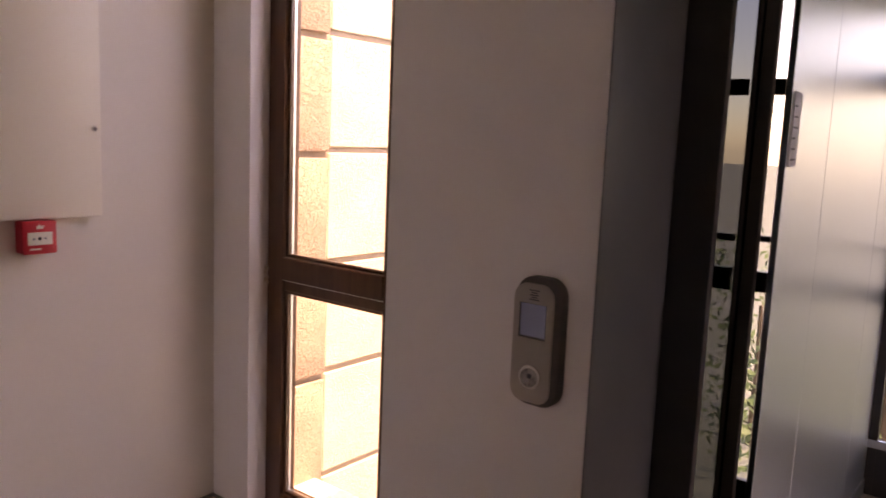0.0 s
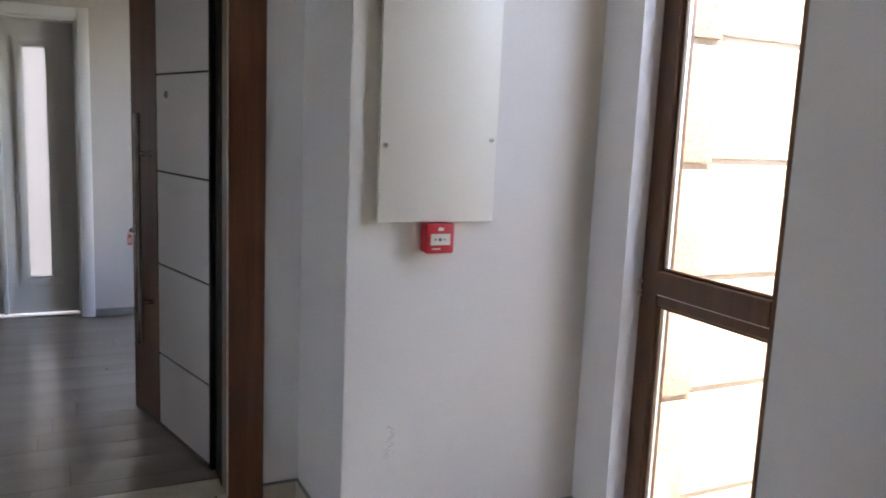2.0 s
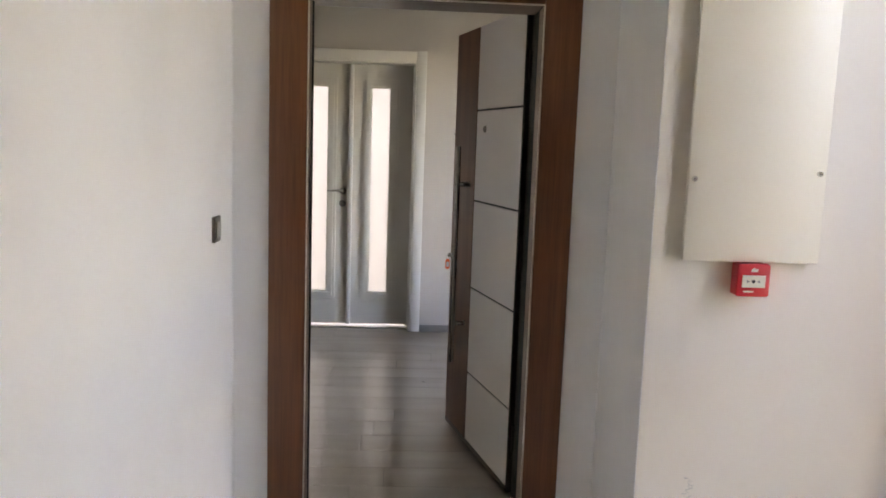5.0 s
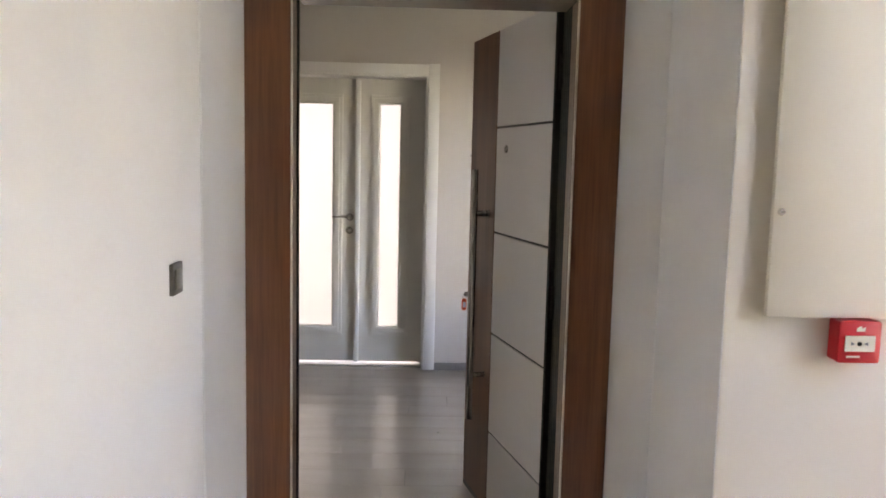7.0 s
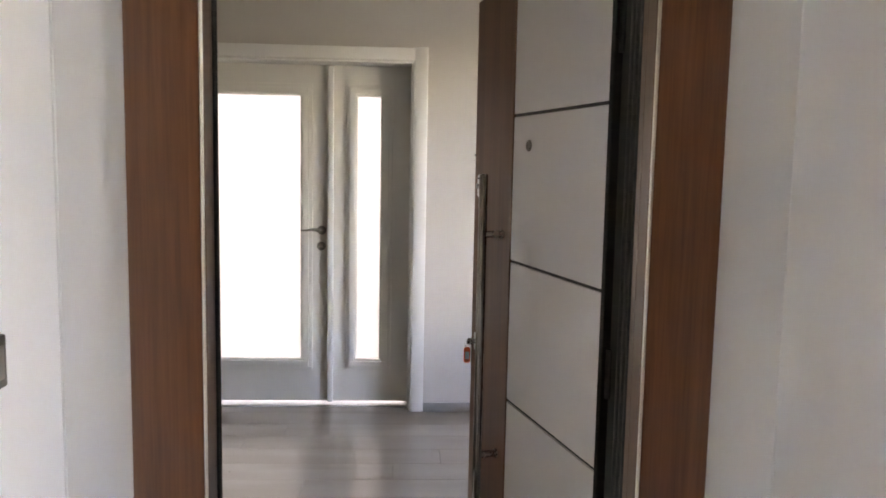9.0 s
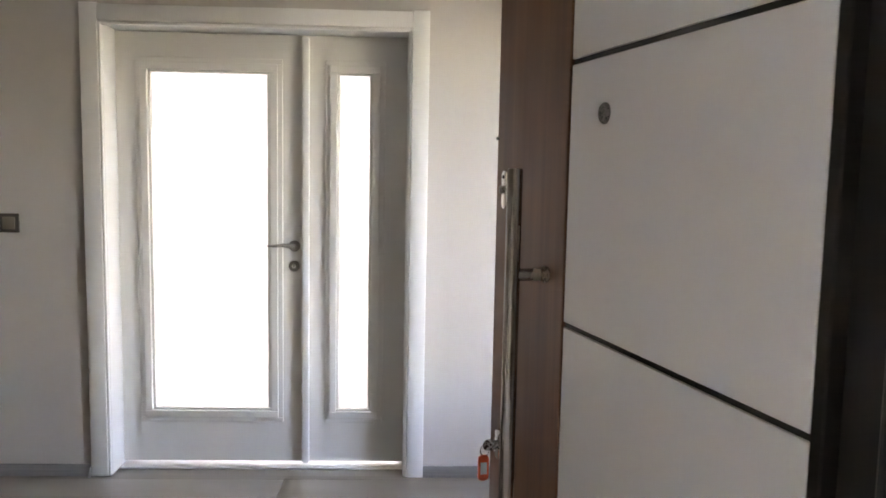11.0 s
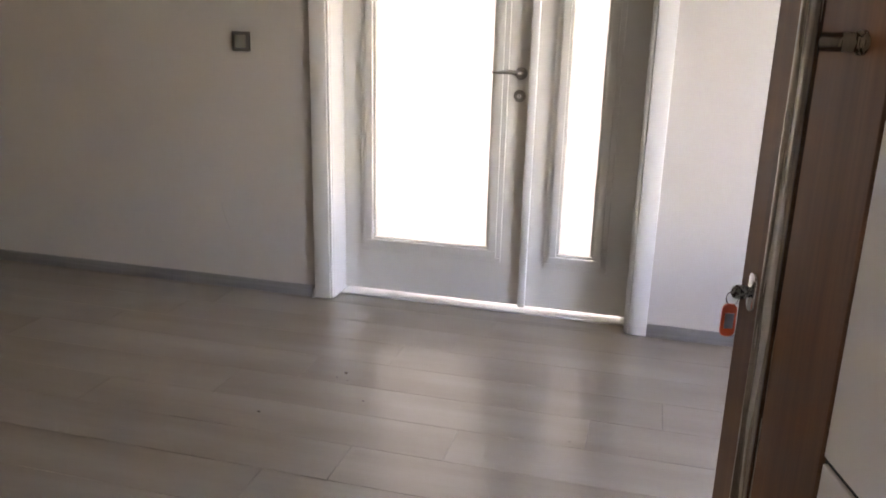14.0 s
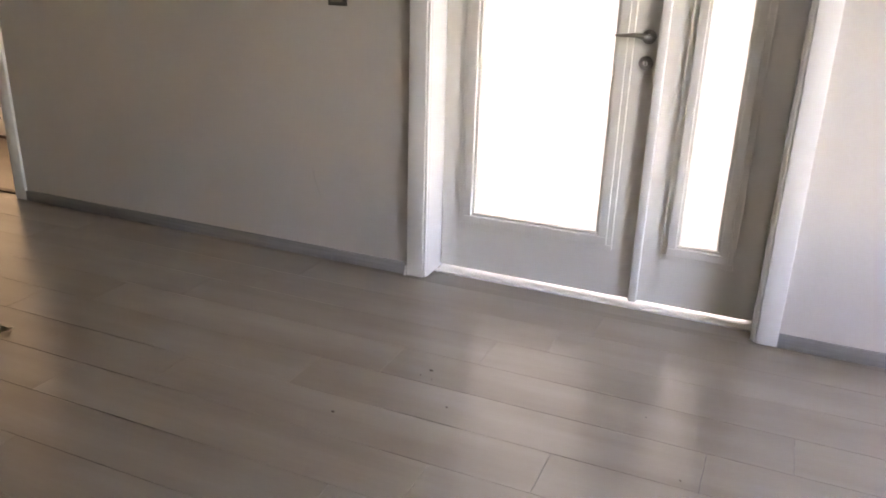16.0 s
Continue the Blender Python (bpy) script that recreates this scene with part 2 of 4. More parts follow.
M_SMOKED = clear_glass("smoked_glass", (0.030, 0.039, 0.044))

# ---- mesh helpers ----
ORIGIN = {}


def add_box(bm, x0, x1, y0, y1, z0, z1, bevel=0.0, seg=1):
    b = bmesh.new()
    bmesh.ops.create_cube(b, size=1.0)
    for v in b.verts:
        v.co = Vector((x0 + (v.co.x + 0.5) * (x1 - x0), y0 + (v.co.y + 0.5) * (y1 - y0), z0 + (v.co.z + 0.5) * (z1 - z0)))
    if bevel:
        bmesh.ops.bevel(b, geom=b.edges[:], offset=bevel, segments=seg, affect="EDGES", profile=0.5)
    me = bpy.data.meshes.new("tmp")
    b.to_mesh(me)
    b.free()
    bm.from_mesh(me)
    bpy.data.meshes.remove(me)
    return bm


def boxes(*specs, bevel=0.0, seg=1):
    bm = bmesh.new()
    for s in specs:
        add_box(bm, *s, bevel=bevel, seg=seg)
    return bm


def lathe(profile, axis_at, axis, segments=24):
    """Turned solid: profile of (radius, height) along axis from axis_at."""
    bm = bmesh.new()
    axis = Vector(axis).normalized()
    u = axis.orthogonal().normalized()
    w = axis.cross(u)
    rings = []
    for r, h in profile:
        rings.append([bm.verts.new(Vector(axis_at) + axis * h + (u * math.cos(a) + w * math.sin(a)) * r)
                      for a in (2 * math.pi * k / segments for k in range(segments))])
    for a, b in zip(rings, rings[1:]):
        for k in range(segments):
            bm.faces.new((a[k], a[(k + 1) % segments], b[(k + 1) % segments], b[k]))
    bm.faces.new(list(reversed(rings[0])))
    bm.faces.new(rings[-1])
    return bm


def tube(points, radius, segments=14):
    """Round bar along a line of points; radius a number or one per point."""
    bm = bmesh.new()
    pts = [Vector(p) for p in points]
    rad = radius if isinstance(radius, (list, tuple)) else [radius] * len(pts)
    rings, u = [], None
    for k, p in enumerate(pts):
        d = (pts[min(k + 1, len(pts) - 1)] - pts[max(k - 1, 0)]).normalized()
        u = d.orthogonal().normalized() if u is None else (u - d * u.dot(d)).normalized()
        w = d.cross(u)
        rings.append([bm.verts.new(p + (u * math.cos(a) + w * math.sin(a)) * rad[k])
                      for a in (2 * math.pi * j / segments for j in range(segments))])
    for a, b in zip(rings, rings[1:]):
        for j in range(segments):
            bm.faces.new((a[j], a[(j + 1) % segments], b[(j + 1) % segments], b[j]))
    bm.faces.new(list(reversed(rings[0])))
    bm.faces.new(rings[-1])
    return bm


def plate(outline, axis, lo, hi, bevel=0.0, seg=2):
    """A flat shape of given outline, pulled from lo to hi along axis ('x', 'y' or 'z')."""
    bm = bmesh.new()
    put = {"x": lambda a, b, c: (c, a, b), "y": lambda a, b, c: (a, c, b), "z": lambda a, b, c: (a, b, c)}[axis]
    vs = [bm.verts.new(put(a, b, lo)) for a, b in outline]
    f = bm.faces.new(vs)
    up = bmesh.ops.extrude_face_region(bm, geom=[f])
    moved = [v for v in up["geom"] if isinstance(v, bmesh.types.BMVert)]
    bmesh.ops.translate(bm, verts=moved, vec=put(0, 0, hi - lo))
    bmesh.ops.recalc_face_normals(bm, faces=bm.faces)
    if bevel:
        top = [e for e in bm.edges if all(v in moved for v in e.verts)]
        bmesh.ops.bevel(bm, geom=top, offset=bevel, segments=seg, affect="EDGES", profile=0.5)
    return bm


def round_rect(cx, cy, w, h, r, k=6):
    out = []
    for sx, sy, a0 in ((1, 1, 0), (-1, 1, 90), (-1, -1, 180), (1, -1, 270)):
        for j in range(k + 1):
            a = radians(a0 + 90 * j / k)
            out.append((cx + sx * (w / 2 - r) + r * math.cos(a), cy + sy * (h / 2 - r) + r * math.sin(a)))
    return out


def to_object(name, bm, mat, smooth=True):
    bmesh.ops.recalc_face_normals(bm, faces=bm.faces)
    me = bpy.data.meshes.new(name)
    bm.to_mesh(me)
    bm.free()
    me.materials.append(mat)
    if smooth:
        for p in me.polygons:
            p.use_smooth = True
        me.set_sharp_from_angle(angle=radians(35))
    return new(name, me)


def part(name, bm, mat, parent, label=""):
    """One mesh object under a thing or part; coordinates of the world unless the thing is built at its own pose."""
    o = ORIGIN.get(parent, Vector((0, 0, 0)))
    bmesh.ops.translate(bm, verts=bm.verts, vec=-o)
    ob = to_object(name, bm, mat)
    ob.parent = parent
    ORIGIN[ob] = o
    if label:
        tagged(ob, label)
    return ob


def thing(name, at, label, category, group="", kind="", pose_m=None):
    """An Empty at a thing's base."""
    ob = new(name)
    ob.empty_display_size = 0.1
    if pose_m is None:
        ob.location = at
        ORIGIN[ob] = Vector(at)
    else:
        ob.matrix_world = pose_m
        ORIGIN[ob] = Vector((0, 0, 0))
    return tagged(ob, label, category, group, kind)


def structure(name, bm, mat, label, category):
    return tagged(to_object(name, bm, mat), label, category, "", "structure")


# ---- plan: landing (y < 3.03), hall (3.20 to 6.05), rooms behind ----
FL, CEIL = -0.06, 2.70
LEFT, RIGHT, PANEL_Y, NICHE_X = 0.152, 2.485, 2.50, 1.537
WALL_Y, WALL_Y2, HALL_Y, HALL_Y2 = 3.025, 3.20, 6.045, 6.26

structure("floor_landing", boxes((-2.6, 2.95, -4.2, 3.04, FL - 0.15, FL)), M_LANDFLOOR, "dusty beige stone landing floor", "floor")
structure("ceiling_landing", boxes((-2.6, 2.66, 1.10, 3.1, CEIL, CEIL + 0.2), (-2.6, 3.0, -4.2, 1.10, CEIL, CEIL + 0.2)), M_CEIL, "plain white landing ceiling", "ceiling")
# the last two boxes are added out of view, widening the space behind
structure("wall_landing_left", boxes((LEFT - 0.2, LEFT, -0.9, WALL_Y, FL, CEIL), (-2.6, LEFT - 0.2, -0.9, -0.7, FL, CEIL), (-2.8, -2.6, -4.2, -0.7, FL, CEIL)), M_WALL, "smooth white painted landing wall", "wall")
# unseen closing wall, set far back so that less light bounces forward
structure("wall_landing_back_unseen", boxes((-2.8, 3.0, -4.4, -4.2, FL, CEIL)), M_WALL, "smooth white painted landing wall", "wall")
# this wall's warm glow is coloured in, its niche side stays plain white
structure("wall_panel", boxes((NICHE_X, 2.70, PANEL_Y, PANEL_Y + 0.7, FL, CEIL)), M_WALL_WARMLIT,
          "white painted wall with warm light in its colour and scuff marks", "wall")
structure("wall_niche", boxes((NICHE_X - 0.003, NICHE_X + 0.02, PANEL_Y + 0.002, WALL_Y - 0.001, FL, CEIL)), M_WALL, "white painted side of the boxed-out wall", "wall")
# wall around the entry door
structure("wall_entry", boxes((-0.25, 0.30, WALL_Y, WALL_Y2, FL, CEIL), (1.362, NICHE_X, WALL_Y, WALL_Y2, FL, CEIL),
                              (0.30, 1.362, WALL_Y, WALL_Y2, 2.04, CEIL), (NICHE_X, 2.4, WALL_Y2 - 0.02, WALL_Y2, FL, CEIL)), M_WALL,
          "white painted wall round the entry door", "wall")
# wall with the landing window and the elevator opening
WY0, WY1, WIN_X = 1.638, 2.293, 2.565
EY0, EY1, REV = -0.25, 0.948, 2.93
structure("wall_window", boxes((RIGHT, 2.66, WY1, PANEL_Y, FL, CEIL), (RIGHT, 2.66, EY1, WY0, FL, CEIL),
                               (2.66, REV, EY1, 1.10, FL, CEIL), (RIGHT, 2.66, WY0, WY1, 2.62, CEIL),
                               (RIGHT, 2.66, WY0, WY1, FL, 0.0), (RIGHT, REV, EY0, EY1, 2.15, CEIL),
                               (RIGHT, REV, -4.2, EY0, FL, CEIL)), M_WALL,
          "white painted wall with window and elevator openings", "wall")
# hall
# second box roofs the unseen alcove added left of the hall
structure("ceiling_hall", boxes((-4.8, 2.5, WALL_Y2, HALL_Y2, CEIL, CEIL + 0.2), (-4.8, -0.05, -0.7, WALL_Y2, CEIL - 0.01, CEIL + 0.2)), M_CEIL, "plain white hall ceiling", "ceiling")
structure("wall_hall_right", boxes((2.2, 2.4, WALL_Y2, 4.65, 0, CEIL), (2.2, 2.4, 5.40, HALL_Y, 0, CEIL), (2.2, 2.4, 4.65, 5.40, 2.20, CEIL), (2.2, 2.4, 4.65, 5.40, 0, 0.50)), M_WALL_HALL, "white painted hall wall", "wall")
# runs on round the added alcove, whose extra volume weakens bounced light
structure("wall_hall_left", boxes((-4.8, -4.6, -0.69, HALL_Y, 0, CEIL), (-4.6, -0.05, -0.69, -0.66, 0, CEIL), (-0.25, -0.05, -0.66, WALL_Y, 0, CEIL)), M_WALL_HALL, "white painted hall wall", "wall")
DX0, DX1, DH = -0.53, 0.855, 2.045      # opening of the double door
SX0, SX1 = -3.80, -2.945                # opening of the side room's door
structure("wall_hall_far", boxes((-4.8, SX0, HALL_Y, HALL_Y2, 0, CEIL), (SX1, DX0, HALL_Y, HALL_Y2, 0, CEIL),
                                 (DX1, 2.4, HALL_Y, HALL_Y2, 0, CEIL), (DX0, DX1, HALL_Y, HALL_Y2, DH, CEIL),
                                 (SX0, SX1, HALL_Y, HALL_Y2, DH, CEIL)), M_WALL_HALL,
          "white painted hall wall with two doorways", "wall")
# rooms behind the hall
# alcove added out of view to dim the hall's left side
structure("floor_corridor", boxes((-4.6, -0.25, -0.66, 3.168, -0.05, -0.004)), M_LAMINATE, "grey laminate floor of an added, unseen alcove", "floor")
structure("floor_rooms", boxes((-6.6, 2.6, HALL_Y + 0.01, 9.7, -0.15, -0.004)), M_LAMINATE, "grey laminate floor of the rooms", "floor")
structure("ceiling_rooms", boxes((-6.6, 2.6, HALL_Y2, 9.7, CEIL, CEIL + 0.2)), M_CEIL, "plain white room ceiling", "ceiling")
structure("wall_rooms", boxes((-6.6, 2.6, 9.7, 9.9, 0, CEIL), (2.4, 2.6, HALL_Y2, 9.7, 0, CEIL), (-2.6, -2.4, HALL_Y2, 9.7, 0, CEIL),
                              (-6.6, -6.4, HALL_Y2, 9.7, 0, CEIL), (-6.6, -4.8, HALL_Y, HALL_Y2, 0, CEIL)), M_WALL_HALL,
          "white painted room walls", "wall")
structure("floor_base", boxes((-4.8, 2.4, WALL_Y + 0.11, HALL_Y + 0.01, -0.15, -0.009)), M_GROOVE, "dark underlay below the planks", "floor")


# ---- entry door: frame, threshold, leaf ----
def build_entry_frame():
    d = thing("door_1", (0.83, 3.03, FL), "walnut entry door frame with pale metal edge strip", "door frame", kind="structure")
    y0, y1 = 3.000, WALL_Y
    part("casing", boxes((0.286, 0.421, y0, y1 + 0.03, FL + 0.002, 2.072), bevel=0.006, seg=2), M_FRAMEWOOD, d)
    part("casing", boxes((1.257, 1.391, y0, y1 + 0.03, FL + 0.002, 2.072), bevel=0.006, seg=2), M_FRAMEWOOD, d)
    part("casing", boxes((0.421, 1.257, y0, y1 + 0.03, 1.938, 2.072), bevel=0.006, seg=2), M_FRAMEWOOD, d)
    part("edge_strip", boxes((0.421, 0.4275, y0 - 0.002, y0 + 0.004, 0.0, 1.938), bevel=0.0015), M_ALU, d, "thin bright metal edge strip")
    part("edge_strip", boxes((1.2505, 1.257, y0 - 0.002, y0 + 0.004, 0.0, 1.938), bevel=0.0015), M_ALU, d, "thin bright metal edge strip")
    part("edge_strip", boxes((0.4275, 1.2505, y0 - 0.002, y0 + 0.004, 1.931, 1.938), bevel=0.0015), M_ALU, d, "thin bright metal edge strip")
    part("jamb", boxes((0.4215, 0.4285, y0 + 0.0045, 3.0555, 0.0, 1.9295), (0.36, 0.4285, 3.0560, 3.066, 0.0, 1.9295), bevel=0.001), M_JAMBBROWN, d)
    part("jamb", boxes((1.2495, 1.2565, y0 + 0.0045, 3.0555, 0.0, 1.9295), (1.2495, 1.362, 3.0560, 3.085, 0.0, 1.9295), bevel=0.001), M_JAMBBROWN, d)
    part("jamb", boxes((0.4285, 1.2495, y0 + 0.0045, 3.0555, 1.930, 1.9375), (0.4285, 1.2495, 3.0560, 3.19, 1.930, 2.03), bevel=0.001), M_JAMBBROWN, d)
    seal = part("seal", boxes((1.2500, 1.30, 3.0855, 3.235, 0.0, 1.99), bevel=0.003), M_DARK, d, "black rubber seal")
    for y in (3.095, 3.128, 3.160):
        part("seal_lip", tube([(1.2495, y, 0.002), (1.2495, y, 1.985)], 0.0035, 8), M_BLACK, seal)
    part("seal", boxes((0.36, 0.433, 3.0665, 3.092, 0.0, 1.928), bevel=0.002), M_DARK, d, "black rubber seal")
    t = thing("door_threshold", (0.83, 3.1, FL), "worn cream marble doorstep with dusty edge", "threshold", kind="structure")
    part("slab", boxes((0.36, 1.300, 3.022, 3.170, FL, 0.0), bevel=0.005, seg=2), M_MARBLE, t)
    rnd = random.Random(21)
    for k in range(15):
        x, w = 0.44 + 0.054 * k + rnd.uniform(-0.02, 0.02), rnd.uniform(0.004, 0.016)
        z = rnd.choice((-0.004, -0.006, -0.008, -0.03))
        part("chip", plate([(x - w, z), (x - w * 0.4, z - rnd.uniform(0.003, 0.006)), (x + w * 0.5, z - rnd.uniform(0.002, 0.006)), (x + w, z), (x, z + 0.002)], "y", 3.0212, 3.0235),
             M_JAMBTAUPE, t, "dirty chipped edge")


def build_leaf():
    """Open steel-core leaf: local x along the face towards the free edge, local y out of the face, z up."""
    ang = math.degrees(math.atan2(0.531, -0.130))
    m = pose(1.101, 3.772, 0.0, 0, 0, ang)
    d = thing("entry_door_leaf", (0, 0, 0), "open entry door leaf, walnut strip and five white panels", "door", pose_m=m)
    s0, s1, top = -0.562, 0.326, 1.968
    part("core", boxes((s0, s1, -0.062, -0.004, 0.012, top), bevel=0.002), M_JAMBDARK, d)
    zs = [0.012, 0.362, 0.772, 1.181, 1.592, top]
    for a, b in zip(zs, zs[1:]):
        part("panel", boxes((s0 + 0.014, -0.004, -0.0035, 0.0045, a + (0.0045 if a > 0.1 else 0.022), b - (0.0045 if b < 1.9 else 0.004)), bevel=0.0012),
             M_LEAFWHITE, d)
    part("groove_backing", boxes((s0 + 0.012, 0.0, -0.0039, -0.001, 0.02, top - 0.003)), M_GROOVE, d, "black groove backing")
    part("wood_strip", boxes((0.003, s1 - 0.001, -0.0035, 0.0045, 0.034, top - 0.004), bevel=0.0015), M_LEAFWOOD, d, "walnut veneer strip")
    part("bottom_rail", boxes((s0 + 0.014, s1 - 0.001, -0.0034, 0.005, 0.012, 0.033), bevel=0.001), M_JAMBDARK, d)
    part("hinge_stile", boxes((s0 - 0.004, s0 + 0.013, -0.062, 0.005, 0.012, top), bevel=0.002), M_DARK, d)
    # long pull bar
    bar = part("pull_bar", tube([(0.068, 0.066, 0.398), (0.068, 0.066, 0.401), (0.068, 0.066, 1.424), (0.068, 0.066, 1.427)],
                                [0.0115, 0.0128, 0.0128, 0.0115], 24), M_BAR, d, "long brushed nickel pull bar")
    for z in (0.585, 1.252):
        part("post", lathe([(0.0140, 0.0045), (0.0140, 0.010), (0.0105, 0.013), (0.0105, 0.062)], (0.068, 0.0, z), (0, 1, 0)), M_BAR, bar)
    part("peephole", lathe([(0.0155, 0.004), (0.0155, 0.007), (0.013, 0.0095), (0.0075, 0.0095), (0.0065, 0.007)], (-0.119, 0, 1.507), (0, 1, 0)),
         M_NICKEL, d, "round nickel peephole")
    for z, key in ((1.387, False), (0.886, True)):
        o = part("escutcheon", plate(round_rect(0.272, z, 0.028, 0.074 if not key else 0.060, 0.0135), "y", 0.0045, 0.0105, 0.003), M_CHROME, d,
                 "oval chrome lock plate")
        part("cylinder", lathe([(0.0085, 0.010), (0.0085, 0.016), (0.007, 0.017)], (0.272, 0, z), (0, 1, 0)), M_NICKEL, o)
        if not key:
            part("keyhole", boxes((0.2705, 0.2735, 0.0168, 0.0175, z - 0.005, z + 0.005)), M_BLACK, o)
            part("screw", lathe([(0.004, 0.0), (0.004, 0.0015)], (0.272, 0.0100, z + 0.024), (0, 1, 0), 12), M_DARK, o)
    part("latch_stop", lathe([(0.003, 0.0), (0.003, 0.006), (0.002, 0.007)], (0.318, 0.003, 1.485), (0, 1, 0), 12), M_DARK, d)
    part("edge_plate", boxes((s1 - 0.0005, s1 + 0.003, -0.045, -0.021, 0.75, 1.15), bevel=0.001), M_NICKEL, d, "steel lock edge plate")
    for z in (0.25, 1.0, 1.75):
        part("hinge", lathe([(0.009, -0.055), (0.009, 0.055)], (s0 - 0.009, -0.012, z), (0, 0, 1), 16), M_DARK, d)
    # key with its tag hangs in the lower lock
    k = thing("key", (0, 0, 0), "steel key with orange plastic name tag in the lock", "key", pose_m=m @ pose(0.272, 0.013, 0.886))
    part("bow", plate(round_rect(0.012, 0.0, 0.026, 0.022, 0.009), "x", -0.0013, 0.0013), M_NICKEL, k)
    part("blade", boxes((-0.0012, 0.0012, -0.004, 0.006, -0.004, 0.004)), M_NICKEL, k)
    ring = [(0.0, 0.022 + 0.009 * math.cos(a), -0.010 + 0.011 * math.sin(a)) for a in (2 * math.pi * j / 20 for j in range(21))]
    part("key_ring", tube(ring, 0.0009, 8), M_CHROME, k)
    tag = part("tag", plate(round_rect(0.024, -0.045, 0.022, 0.052, 0.009), "x", -0.002, 0.002, 0.001), M_ORANGE, k, "orange plastic tag")
    part("paper_inlay", boxes((-0.0026, 0.0026, 0.017, 0.030, -0.058, -0.034)), M_PAPER, tag)


# ---- double door to the salon ----
def moulding(bm, x0, x1, z0, z1, w, y_face, rise):
    """Stepped frame round a pane, standing rise in front of the leaf's face."""
    for k, (inset, out) in enumerate(((0.0, rise * 0.55), (0.022, rise), (w - 0.012, rise * 0.35))):
        nxt = (0.022, w - 0.012, w)[k]
        a, b, c, d = x0 + inset, x1 - inset, z0 + inset, z1 - inset
        t = nxt - inset
        for s in ((a, b, c, c + t), (a, b, d - t, d), (a, a + t, c + t, d - t), (b - t, b, c + t, d - t)):
            add_box(bm, s[0], s[1], y_face - out, y_face + 0.004, s[2], s[3], bevel=0.002)
    return bm


